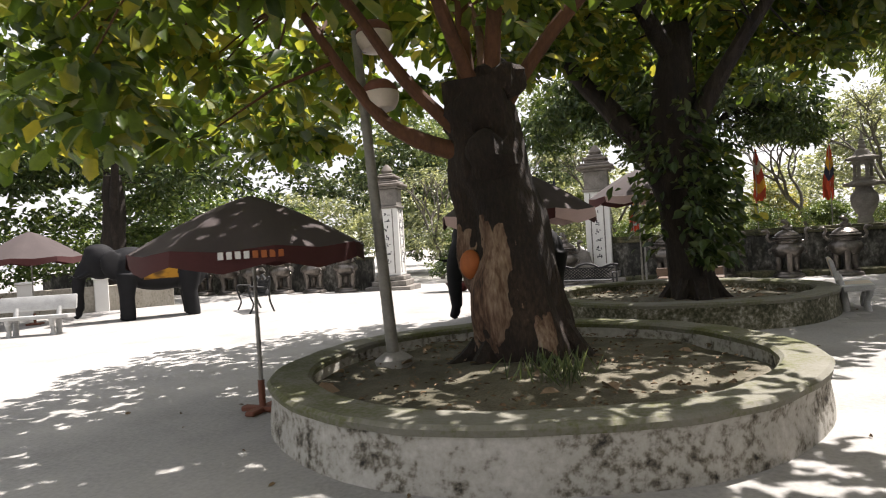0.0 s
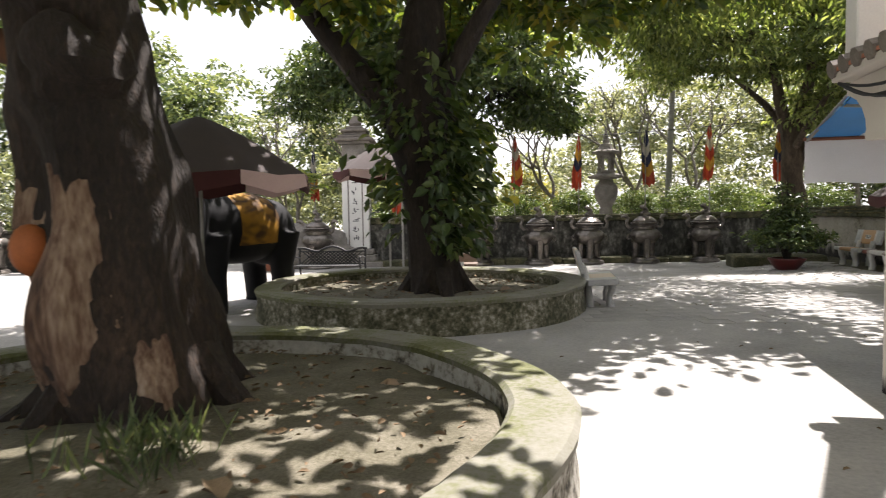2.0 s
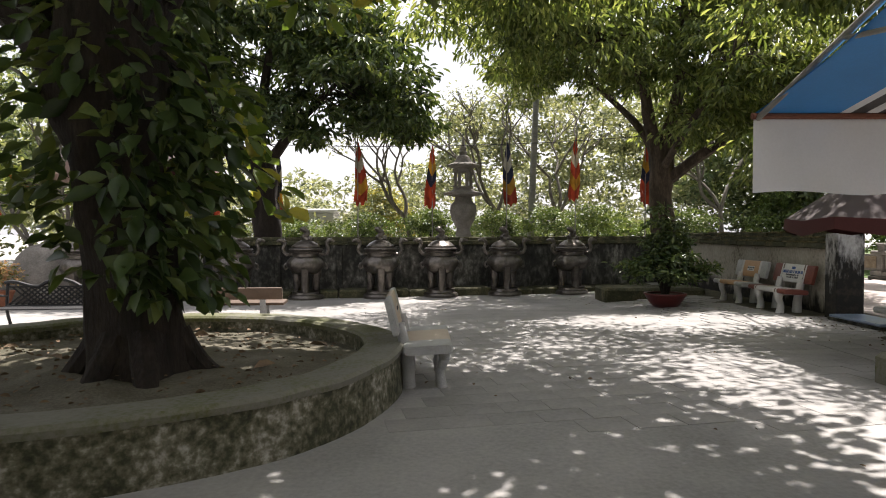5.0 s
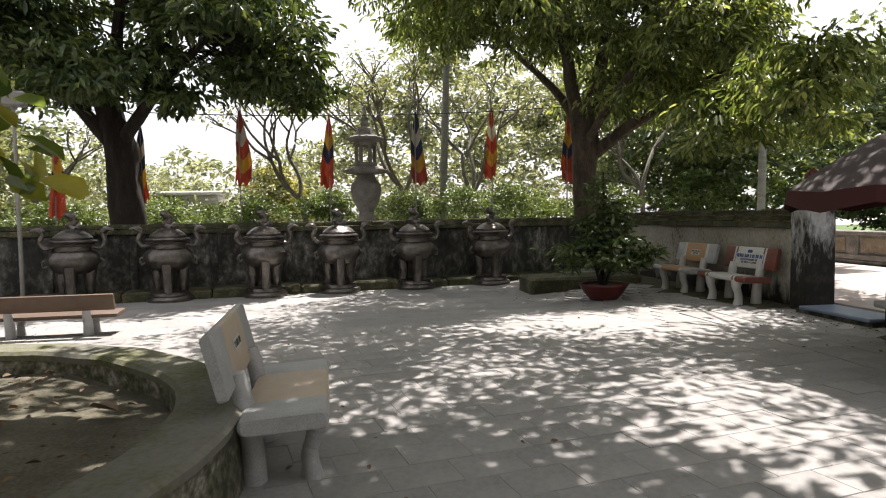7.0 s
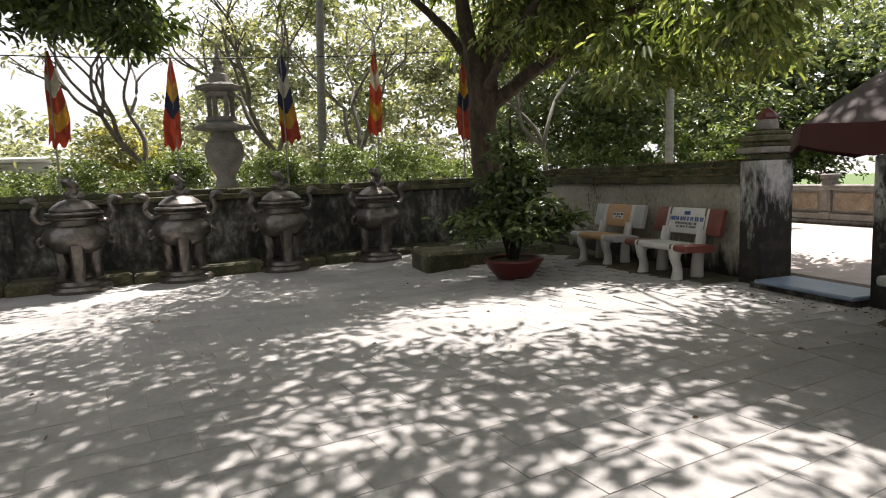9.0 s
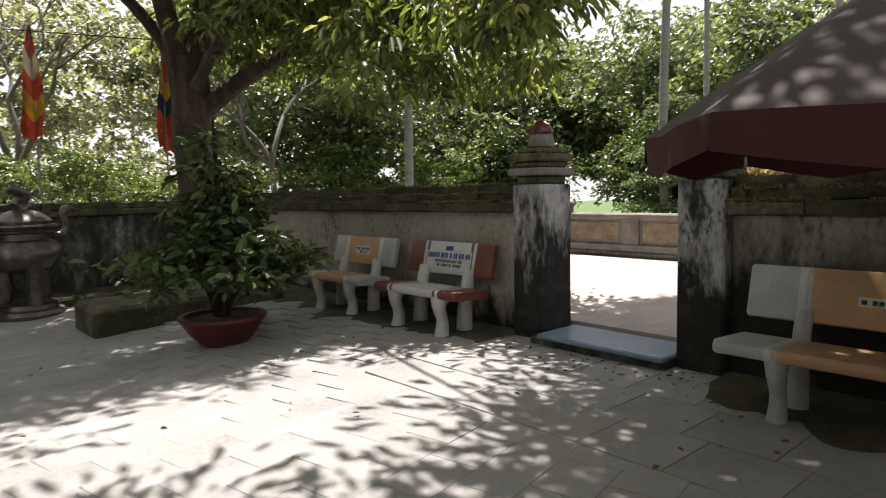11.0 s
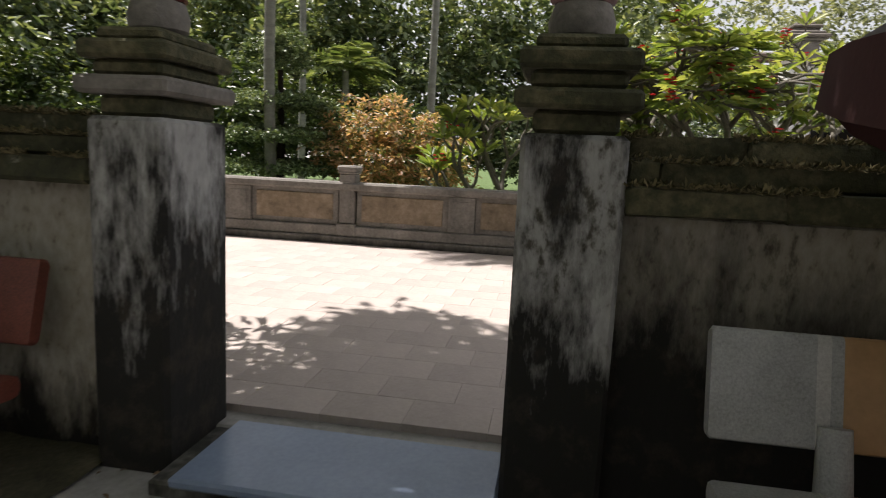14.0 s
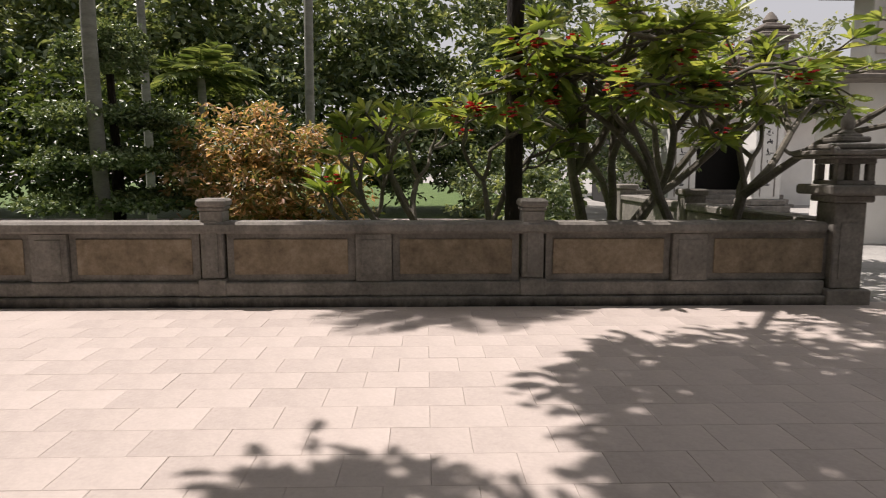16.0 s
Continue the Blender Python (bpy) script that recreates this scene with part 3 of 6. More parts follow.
# ---- planters ----
def planter(x, y, R, label, side):
    p = thing("tree_planter", label, "planter", at=pose(x, y, 0), group="round tree planters")
    wob = lambda a, z: 1 + 0.012 * math.sin(3 * a + 1) + 0.008 * math.sin(7 * a)
    g0 = gz(x, y) - 0.2
    seg, ti = 96, R - 0.34
    def ringed(prof):
        s = Shape()
        vs, fs = [], []
        for r, z in prof:
            for k in range(seg):
                a = 2 * math.pi * k / seg
                q = r * wob(a, z) + 0.012 * noise.noise(Vector((4 * math.cos(a) * R, 4 * math.sin(a) * R, z * 6)))
                vs.append((q * math.cos(a), q * math.sin(a), z + (0.010 * noise.noise(Vector((3 * math.cos(a) * R, 3 * math.sin(a) * R, 9))) if z > 0.3 else 0)))
        n = len(prof)
        for i in range(n):
            for k in range(seg):
                fs.append((i * seg + k, i * seg + (k + 1) % seg, ((i + 1) % n) * seg + (k + 1) % seg, ((i + 1) % n) * seg + k))
        return s.add(vs, fs)
    part("wall", ringed([(R + 0.02, g0), (R + 0.01, 0.1), (R - 0.01, 0.25), (R, 0.355), (ti, 0.355), (ti, g0)]), side, p)
    part("rim", ringed([(R + 0.012, 0.357), (R + 0.02, 0.40), (R - 0.01, 0.425), (ti + 0.02, 0.425), (ti - 0.012, 0.40), (ti - 0.005, 0.357)]), RING_TOP, p, "mossy flat rim")
    s = Shape()
    n = 26
    vs = []
    for j in range(n + 1):
        for k in range(64):
            a, r = 2 * math.pi * k / 64, (ti + 0.01) * j / n
            px, py = r * math.cos(a), r * math.sin(a)
            vs.append((px, py, 0.25 + 0.10 * math.exp(-r * r / 0.9) + 0.05 * noise.noise(Vector((px * 2, py * 2, x))) + 0.02 * noise.noise(Vector((px * 9, py * 9, x)))))
    s.add(vs, [(j * 64 + k, j * 64 + (k + 1) % 64, (j + 1) * 64 + (k + 1) % 64, (j + 1) * 64 + k) for j in range(n) for k in range(64)])
    part("soil", s, SOIL, p, "dry grey soil with fallen leaves")


planter(-2.40, 5.50, 2.38, "round concrete planter with peeling lime, moss on its rim", RING)
planter(-2.28, 11.85, 2.44, "round concrete planter with a dark mossy wall and rim", RING_DARK)


# ---- trees ----
def tree(name, label, trunk_path, trunk_r, limbs, blobs, count, each, spread, size, width, leaf, bark, seed, droop=0.3, hang=0.0, low=-0.5, limb_bark=None, flat=0.55, twig=0.5, category="tree", roots=True, rough=0.28, burls=(), over=None, blunt=0.72):
    base = Vector(trunk_path[0])
    t = thing(name, label, category)
    path = curved(trunk_path, 5)
    n = len(path)
    rr = np.interp(np.linspace(0, 1, n), np.linspace(0, 1, len(trunk_r)), trunk_r)
    s = Shape().tube(path, list(rr), 28, rough, 4.0)
    r = random.Random(seed)
    if roots:
        for k in range(7):
            a = k * 0.9 + r.uniform(-0.2, 0.2)
            R = trunk_r[0]
            d = Vector((math.cos(a), math.sin(a), 0))
            s.tube(curved([base + d * R * 0.6 + Vector((0, 0, 0.45)), base + d * R * 1.15 + Vector((0, 0, 0.12)), base + d * R * r.uniform(1.5, 2.2) + Vector((0, 0, -0.1))], 4), taper(R * 0.30, R * 0.08, 9), 8, 0.2)
    for q in burls:
        n0 = len(s.v)
        s.ball(q[:3], q[3:], 18, 12)
        s.v[n0:] = [tuple(Vector(p) + (Vector(p) - Vector(q[:3])) * 0.35 * noise.noise(Vector(p) * 6)) for p in s.v[n0:]]
    part("trunk", s, bark, t)
    centres = clumps(blobs, count, seed, low)
    b = Shape()
    tips = []
    for q in limbs:
        pth = curved(q[0], 5)
        part("limb", Shape().tube(pth, taper(q[1], q[2], len(pth)), 10, 0.18, 5.0), limb_bark or bark, t)
        tips += pth[2:]
    if len(tips) and twig:
        T = np.array([tuple(p) for p in tips])
        for c in centres[r.randrange(2)::2]:
            k = int(np.argmin(((T - c) ** 2).sum(1)))
            a, e = Vector(T[k]), Vector(c)
            if (e - a).length > 1.9:
                continue
            mid = (a + e) / 2 + Vector((r.uniform(-.2, .2), r.uniform(-.2, .2), r.uniform(-0.1, .35)))
            b.tube([a, mid, e], [0.022 * twig * 2, 0.014 * twig * 2, 0.006], 5)
    if b.v:
        tagged(part("twig_mass", b, limb_bark or bark, t), kind="stuff")
    tufts("crown", centres, each, spread, size, width, G[leaf], t, seed, flat, droop, hang, blunt=blunt)
    # Extra leaves added above the view to cast the yard's dapples and sun pools.
    if over:
        foliage("overhanging_crown", clumps(over[0], over[1], seed + 5, -0.9), over[2], over[3], size * 1.1, width, G[leaf], t, seed + 6, 0.5, droop, hang)
    return t


# the pollarded shade tree in the first planter
tree("shade_tree", "thick dark-barked shade tree with reddish young branches in a planter", [(-2.62, 5.9, 0.15), (-2.65, 5.88, 0.7), (-2.78, 5.84, 1.5), (-2.92, 5.78, 2.3), (-2.95, 5.75, 3.1)], [0.56, 0.50, 0.42, 0.36, 0.30],
     [([(-3.0, 5.75, 2.7), (-3.0, 5.6, 3.4), (-2.8, 5.3, 4.6), (-2.6, 4.9, 6.0)], 0.10, 0.04), ([(-2.8, 5.8, 2.8), (-2.65, 5.6, 3.6), (-2.3, 5.4, 4.8), (-1.6, 5.2, 6.0)], 0.10, 0.04),
      ([(-3.1, 5.7, 2.4), (-3.6, 5.4, 2.62), (-3.95, 5.2, 3.0), (-4.4, 4.7, 4.0)], 0.10, 0.04), ([(-3.1, 5.6, 2.6), (-3.4, 5.1, 3.1), (-3.7, 4.4, 3.9), (-4.2, 3.4, 4.4)], 0.08, 0.03),
      ([(-2.7, 5.9, 2.9), (-2.2, 6.1, 3.6), (-1.3, 6.2, 4.4), (-0.4, 6.0, 4.9)], 0.09, 0.03), ([(-3.0, 5.9, 2.9), (-3.3, 6.6, 3.8), (-3.9, 7.4, 4.8)], 0.08, 0.03),
      ([(-2.9, 5.7, 2.9), (-2.9, 4.9, 3.8), (-2.4, 3.6, 4.4), (-1.8, 2.6, 4.6)], 0.08, 0.03)],
     [(-4.6, 4.0, 3.7, 2.6, 2.2, 1.1), (-6.3, 4.6, 3.2, 1.6, 2.0, 1.3), (-2.6, 3.6, 4.2, 2.8, 2.0, 1.0), (-0.6, 5.2, 4.5, 2.2, 2.0, 1.0), (-2.6, 6.5, 5.0, 3.0, 2.6, 1.6), (-4.6, 7.2, 4.2, 2.0, 2.0, 1.4), (-2.0, 1.8, 4.6, 2.5, 1.6, 0.9), (-5.0, 2.2, 3.7, 2.0, 1.3, 1.0), (-6.8, 7.5, 3.6, 1.5, 1.6, 1.4), (-5.4, 3.4, 2.75, 0.9, 0.8, 0.5), (-0.6, 3.6, 3.9, 1.2, 0.9, 0.6)],
     370, 26, 0.36, 0.27, 0.52, "broad", BARK_OLD, 11, droop=0.6, blunt=0.80, limb_bark=BARK_RED, rough=0.42, burls=[(-3.02, 5.7, 2.75, 0.30, 0.30, 0.34), (-2.75, 5.62, 2.3, 0.26, 0.26, 0.3), (-2.72, 5.8, 3.1, 0.28, 0.26, 0.22)])
def bare_patch(path, radii, rough, freq, mid, half, z0, z1, material, parent):
    """A ragged area of stripped bark that follows the trunk's skin."""
    path = curved(path, 5)
    rr = np.interp(np.linspace(0, 1, len(path)), np.linspace(0, 1, len(radii)), radii)
    zz = [p.z for p in path]
    vs, nu, nv = [], 84, 92
    for j in range(nv + 1):
        z = z0 + (z1 - z0) * j / nv
        c = Vector((np.interp(z, zz, [p.x for p in path]), np.interp(z, zz, [p.y for p in path]), z))
        R = float(np.interp(z, zz, rr))
        for i in range(nu + 1):
            a = mid + half * (2 * i / nu - 1)
            w = Vector((math.cos(a), math.sin(a), 0))
            q = c + w * R
            r = R * (1 + rough * noise.noise(Vector((q.x * freq, q.y * freq, q.z * freq * 0.35))))
            edge = min(1 - abs(2 * i / nu - 1), 1.6 * (1 - abs(2 * j / nv - 1))) - 0.34 + 0.62 * noise.fractal(Vector((q.x * 6, q.y * 6, q.z * 2.5)), 1.0, 2.0, 5)
            vs.append(c + w * (r + max(-0.06, min(0.005, edge * 0.10)) + 0.008 * noise.noise(Vector((q.x * 14, q.y * 14, q.z * 3)))))
    part("bare_wood", Shape().add(vs, [(j * (nu + 1) + i, j * (nu + 1) + i + 1, (j + 1) * (nu + 1) + i + 1, (j + 1) * (nu + 1) + i) for j in range(nv) for i in range(nu)]), material, parent, "pale stripped wood on the lower trunk")


bare_patch([(-2.62, 5.9, 0.15), (-2.65, 5.88, 0.7), (-2.78, 5.84, 1.5), (-2.92, 5.78, 2.3), (-2.95, 5.75, 3.1)], [0.56, 0.50, 0.42, 0.36, 0.30], 0.42, 4.0, math.radians(-108), 1.25, 0.4, 1.75, BAREWOOD, bpy.data.objects["shade_tree"])
# the ivy-hung tree in the second planter
tree("shade_tree", "dark forked shade tree with creepers on its trunk in a planter", [(-1.95, 11.5, 0.15), (-2.0, 11.5, 0.8), (-2.1, 11.5, 1.8), (-2.2, 11.5, 2.7), (-2.15, 11.5, 3.6), (-2.0, 11.6, 5.0)], [0.46, 0.37, 0.36, 0.44, 0.36, 0.24],
     [([(-2.4, 11.5, 2.7), (-3.1, 11.3, 3.6), (-3.9, 11.0, 4.7), (-4.8, 10.8, 6.0)], 0.24, 0.08), ([(-2.1, 11.5, 2.8), (-1.5, 11.4, 3.7), (-0.8, 11.2, 4.7), (0.2, 11.0, 5.8)], 0.20, 0.06),
      ([(-2.1, 11.6, 4.4), (-1.8, 12.6, 5.6), (-1.4, 13.6, 6.6)], 0.18, 0.06), ([(-2.1, 11.5, 4.4), (-2.6, 10.2, 5.6), (-2.8, 9.0, 6.2)], 0.16, 0.05)],
     [(-2.2, 11.5, 6.4, 3.6, 3.4, 2.2), (-4.6, 11.0, 5.6, 2.2, 2.2, 1.5), (-0.2, 11.6, 5.2, 1.5, 1.8, 1.1), (-2.4, 9.6, 5.6, 2.4, 1.4, 1.0), (-1.4, 13.8, 5.6, 2.6, 2.0, 1.5), (1.0, 13.6, 5.2, 1.4, 1.5, 0.8), (-3.6, 10.2, 4.4, 1.5, 1.2, 0.7), (-1.0, 12.6, 4.3, 1.2, 1.2, 0.7), (1.6, 14.6, 6.0, 1.8, 1.6, 0.8), (-1.9, 12.4, 2.1, 0.7, 0.6, 1.0)],
     540, 34, 0.40, 0.24, 0.50, "broad", BARK, 23, droop=0.5, blunt=0.80,
     over=([(2.4, 12.6, 5.6, 1.5, 1.2, 0.4), (2.9, 14.2, 5.8, 1.4, 1.1, 0.4), (1.2, 12.4, 5.5, 1.0, 1.0, 0.35), (3.6, 13.2, 5.8, 0.9, 0.8, 0.35)], 52, 60, 0.34))
# the spreading tree behind the corner of the walls
tree("mango_tree", "large spreading mango tree with drooping leaf tufts behind the wall", [(7.25, 25.25, -0.30), (7.25, 25.25, 1.20), (7.18, 25.25, 2.60), (7.12, 25.15, 4.00)], [0.48, 0.37, 0.33, 0.36],
     [([(7.05, 25.20, 3.60), (6.70, 24.90, 4.70), (6.10, 24.20, 6.00), (4.40, 22.90, 7.00)], 0.24, 0.07), ([(7.15, 25.20, 3.60), (7.43, 25.00, 4.90), (7.45, 24.40, 6.20), (7.20, 23.60, 7.80)], 0.26, 0.08),
      ([(7.35, 25.25, 3.00), (8.22, 23.60, 3.90), (9.45, 22.60, 4.60), (10.78, 21.40, 4.90)], 0.20, 0.06), ([(7.15, 24.90, 3.40), (7.10, 22.60, 4.40), (7.30, 20.80, 5.20)], 0.12, 0.05),
      ([(7.12, 20.80, 5.10), (6.80, 19.20, 6.00), (6.40, 17.40, 6.40)], 0.03, 0.012), ([(4.40, 22.90, 7.00), (3.20, 21.20, 6.70), (2.20, 18.80, 6.50)], 0.03, 0.012), ([(7.25, 25.35, 3.20), (6.65, 25.60, 4.60), (5.45, 26.60, 6.20)], 0.18, 0.06)],
     [(3.6, 22.6, 6.2, 2.6, 2.4, 1.9), (6.6, 23.8, 7.8, 3.0, 2.3, 2.2), (8.4, 21.8, 5.2, 2.0, 2.4, 1.9), (8.2, 20.8, 5.0, 1.3, 1.3, 1.3), (8.6, 24.2, 6.6, 3.0, 2.6, 2.4), (4.8, 25.6, 6.4, 2.8, 2.4, 2.2), (3.0, 21.8, 7.0, 1.4, 1.1, 0.8), (8.0, 18.8, 3.0, 1.2, 1.6, 1.1), (7.9, 17.5, 3.2, 0.8, 0.8, 0.9), (9.4, 26.4, 4.6, 2.4, 2.0, 1.8), (7.6, 22.6, 4.0, 1.6, 1.4, 0.9)],
     1000, 60, 0.42, 0.20, 0.28, "mango", BARK_BROWN, 37, droop=0.75, hang=0.1,
     over=([(6.9, 17.7, 6.2, 1.5, 0.7, 0.9), (8.2, 17.6, 6.2, 1.2, 1.0, 0.9), (7.0, 16.5, 6.2, 1.4, 1.0, 0.9), (3.2, 17.6, 6.2, 1.9, 1.5, 0.4), (5.0, 17.7, 6.2, 1.0, 1.0, 0.35), (1.2, 17.2, 6.3, 1.5, 1.9, 0.4), (3.2, 15.4, 6.3, 1.3, 1.0, 0.35), (1.4, 20.0, 6.3, 1.8, 1.4, 0.4), (2.4, 20.2, 6.3, 0.8, 0.8, 0.35), (5.8, 15.2, 6.2, 0.8, 0.9, 0.35), (1.4, 14.8, 6.3, 1.2, 1.2, 0.35)], 210, 92, 0.34))
tree("mango_tree", "dark mango tree with low dense foliage behind the wall", [(-4.8, 25.8, -0.3), (-4.8, 25.8, 1.5), (-4.9, 25.8, 3.0), (-5.2, 25.8, 4.4)], [0.5, 0.42, 0.38, 0.3],
     [([(-5.0, 25.8, 3.2), (-3.8, 25.2, 4.6), (-2.4, 24.6, 5.8)], 0.2, 0.06), ([(-5.0, 25.8, 3.2), (-6.2, 25.4, 4.8), (-7.6, 25, 6.2)], 0.2, 0.06), ([(-5.2, 25.8, 4.2), (-4.6, 25, 6.0), (-4.2, 24.4, 7.8)], 0.2, 0.06)],
     [(-5.0, 25, 7.4, 3.6, 3.0, 2.4), (-2.2, 24.4, 6.0, 2.4, 2.2, 1.9), (-8, 25, 6.0, 2.6, 2.4, 2.0), (-1.0, 24.8, 4.6, 1.5, 1.5, 0.9), (-4.6, 24.2, 4.4, 2.0, 1.5, 0.9)],
     620, 60, 0.46, 0.24, 0.36, "shade", BARK, 41, droop=0.6, hang=0.08)
# the tall tree behind the balustrade, whose crown shades the court
tree("court_tree", "tall thin-trunked tree whose crown shades the court", [(14.6, 14.75, 0.0), (14.58, 14.75, 2.0), (14.5, 14.8, 4.2), (14.2, 15.0, 6.0)], [0.13, 0.105, 0.10, 0.08],
     [([(14.3, 14.9, 5.4), (13.0, 15.2, 6.4), (11.6, 15.6, 7.0)], 0.07, 0.03), ([(14.2, 15.0, 5.8), (13.4, 16.2, 6.8), (12.4, 17.2, 7.3)], 0.06, 0.03), ([(14.2, 15.0, 5.8), (13.6, 13.8, 6.9), (12.6, 12.8, 7.4)], 0.06, 0.03)],
     [(11.2, 17.0, 7.2, 1.9, 1.5, 0.8), (12.4, 14.4, 7.4, 1.8, 1.6, 0.8), (12.8, 11.6, 7.4, 1.8, 1.6, 0.9), (10.6, 14.6, 7.4, 1.7, 1.7, 0.7), (9.9, 19.1, 7.0, 1.2, 1.0, 0.6), (9.5, 17.9, 7.2, 1.0, 1.0, 0.5), (11.0, 12.0, 7.3, 1.5, 1.4, 0.7)],
     420, 90, 0.40, 0.2, 0.42, "broad", BARK, 53, roots=False)


tree("dark_tree", "old dark-leaved tree rising behind the western low wall", [(-22.0, 13.4, -0.1), (-22.0, 13.4, 1.6), (-21.8, 13.4, 3.2), (-21.6, 13.3, 4.6)], [0.55, 0.42, 0.38, 0.3],
     [([(-21.8, 13.4, 3.2), (-20.6, 12.8, 4.6), (-19.4, 12.2, 6.0)], 0.2, 0.06), ([(-21.8, 13.4, 3.2), (-23.0, 14.0, 4.6), (-24.4, 14.6, 6.0)], 0.2, 0.06)],
     [(-21.6, 13.2, 6.6, 3.6, 3.6, 2.4), (-18.6, 11.6, 5.2, 2.0, 2.0, 1.5), (-24.8, 14.0, 5.4, 2.4, 2.4, 1.8), (-20.6, 15.8, 4.6, 1.8, 1.8, 1.4), (-25.6, 10.6, 4.8, 2.2, 2.2, 2.0), (-23.8, 17.4, 4.4, 2.0, 2.0, 2.0), (-18.0, 17.8, 6.4, 1.8, 1.8, 1.4)],
     330, 40, 0.62, 0.30, 0.42, "shade", BARK, 57, droop=0.5)


# ---- woods round the place ----
def woods(name, label, blobs, count, each, spread, size, leaf, seed, width=0.5):
    t = thing(name, label, "trees", kind="stuff")
    tagged(tufts("leaves", clumps(blobs, count, seed, -0.9), each, spread, size, width, G[leaf], t, seed, 0.75, 0.3), kind="stuff")
    return t


def belt(x0, y0, x1, y1, n, h0, h1, rad, seed, zlow=0.3):
    r = random.Random(seed)
    out = []
    for k in range(n):
        f = (k + r.uniform(0.1, 0.9)) / n
        h, R = r.uniform(h0, h1), rad * r.uniform(0.7, 1.3)
        out.append((x0 + (x1 - x0) * f + r.uniform(-2, 2), y0 + (y1 - y0) * f + r.uniform(-2, 2), h * 0.55 + zlow, R, R, h * 0.5))
    return out


# Haze over the far trees is put into their pale leaf colour.
woods("far_woods", "woods beyond the back wall, haze painted as pale leaves", [(-30, 44, 5.0, 5, 4, 4.6), (-22, 45, 4.0, 4, 4, 4.0), (-15, 46, 3.2, 4, 4, 3.4), (-8, 47, 2.4, 4, 3, 2.6), (-2.5, 46, 2.6, 3, 3, 2.6), (3.5, 44, 4.2, 3.2, 3, 4.0), (9.5, 43, 5.0, 4, 3, 4.6), (17, 44, 6.0, 4.5, 4, 5.6), (26, 44, 6.5, 5, 4, 6)], 620, 44, 0.85, 0.34, "light", 61)
woods("far_woods", "feathery trees behind the stone lantern, greyed by painted haze", [(1.8, 37, 5.6, 1.9, 1.8, 2.4), (4.6, 36, 6.2, 2.0, 1.8, 2.8), (7.8, 36.5, 5.2, 2.4, 2.0, 3.4), (-0.2, 38.5, 3.6, 1.4, 1.4, 1.6), (11.5, 36, 5.5, 2.6, 2.2, 4.0)], 330, 44, 0.55, 0.24, "light", 78)
woods("far_woods", "tall green trees beyond the main gate", belt(-26, 32, -11, 37, 8, 8, 12, 3.0, 12), 520, 44, 0.7, 0.32, "dark", 73)
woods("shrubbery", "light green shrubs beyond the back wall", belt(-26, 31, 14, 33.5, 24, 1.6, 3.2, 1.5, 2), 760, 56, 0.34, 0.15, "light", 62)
woods("shrubbery", "small yellowing tree beyond the back wall", [(-1.9, 31.5, 2.5, 0.9, 0.8, 0.8), (-1.2, 31.8, 1.8, 0.9, 0.8, 0.7)], 60, 50, 0.30, 0.13, "yellowing", 79)
def round_bush(x, y, R, h, seed):
    t = thing("clipped_bush", "round clipped green bush behind the back wall", "bush", group="clipped bushes behind the wall")
    part("stem", Shape().tube([(x, y, -0.25), (x, y, h * 0.7)], [0.05, 0.03], 7), BARK, t)
    tufts("leaves", clumps([(x, y, h - R * 0.55, R, R, R * 0.62)], 70, seed, -0.9), 64, 0.24, 0.085, 0.5, G["hedge"], t, seed)


for k, (x, y, R, h) in enumerate(((-4.6, 27.6, 0.95, 1.9), (-2.2, 27.2, 1.05, 2.0), (0.2, 27.6, 0.75, 2.15), (2.6, 27.4, 0.8, 2.1), (4.4, 27.6, 0.95, 2.2), (6.0, 28.2, 1.0, 2.3), (-7.0, 27.4, 0.9, 1.9), (8.8, 27.6, 0.95, 2.1))):
    round_bush(x, y, R, h, 300 + k)
woods("hedge", "dense hedge of mixed shrubs behind the back wall", belt(-9, 28.6, 12, 30.0, 16, 1.3, 1.9, 0.9, 3), 330, 56, 0.26, 0.11, "hedge", 63)
woods("garden_woods", "dark tall evergreen woods behind the garden", belt(25, 36, 28, 11.5, 16, 5.6, 8.6, 3.0, 4), 1050, 60, 0.75, 0.27, "dark", 64)
woods("garden_woods", "dark evergreen trees north of the garden", belt(11, 32, 24, 31, 10, 6, 9, 2.8, 5), 460, 56, 0.7, 0.27, "dark", 65)
woods("garden_shrubs", "dense dark shrubs along the garden's edge", belt(17.5, 29, 27, 18, 15, 2.0, 3.6, 1.5, 9), 560, 56, 0.4, 0.16, "shade", 69)
woods("garden_shrubs", "light green shrubs in the garden", belt(13.9, 29, 17.5, 27.5, 7, 1.4, 2.8, 0.9, 10), 240, 40, 0.2, 0.12, "hedge", 70)
woods("garden_shrubs", "dense dark shrubs at the far end of the lawn", belt(24, 21, 27, 9.5, 10, 2.4, 4.2, 1.6, 14), 360, 50, 0.4, 0.17, "dark", 75)
woods("garden_shrubs", "low dark shrubs at the end of the garden path", [(20.6, 13.5, 0.8, 1.2, 0.9, 0.9), (22.6, 12.9, 0.9, 1.3, 1.0, 1.0), (24.0, 14.2, 1.0, 1.4, 1.2, 1.1)], 150, 44, 0.2, 0.13, "dark", 76)
woods("far_woods", "tall woods behind the temple hall, paled by painted haze", belt(42, 12, 46, -9, 8, 10, 14, 3.4, 15), 300, 44, 0.8, 0.34, "light", 77)
woods("west_woods", "dark woods west of the yard", belt(-34, -8, -28, 30, 16, 7, 13, 4.0, 6), 620, 40, 0.9, 0.40, "shade", 66)
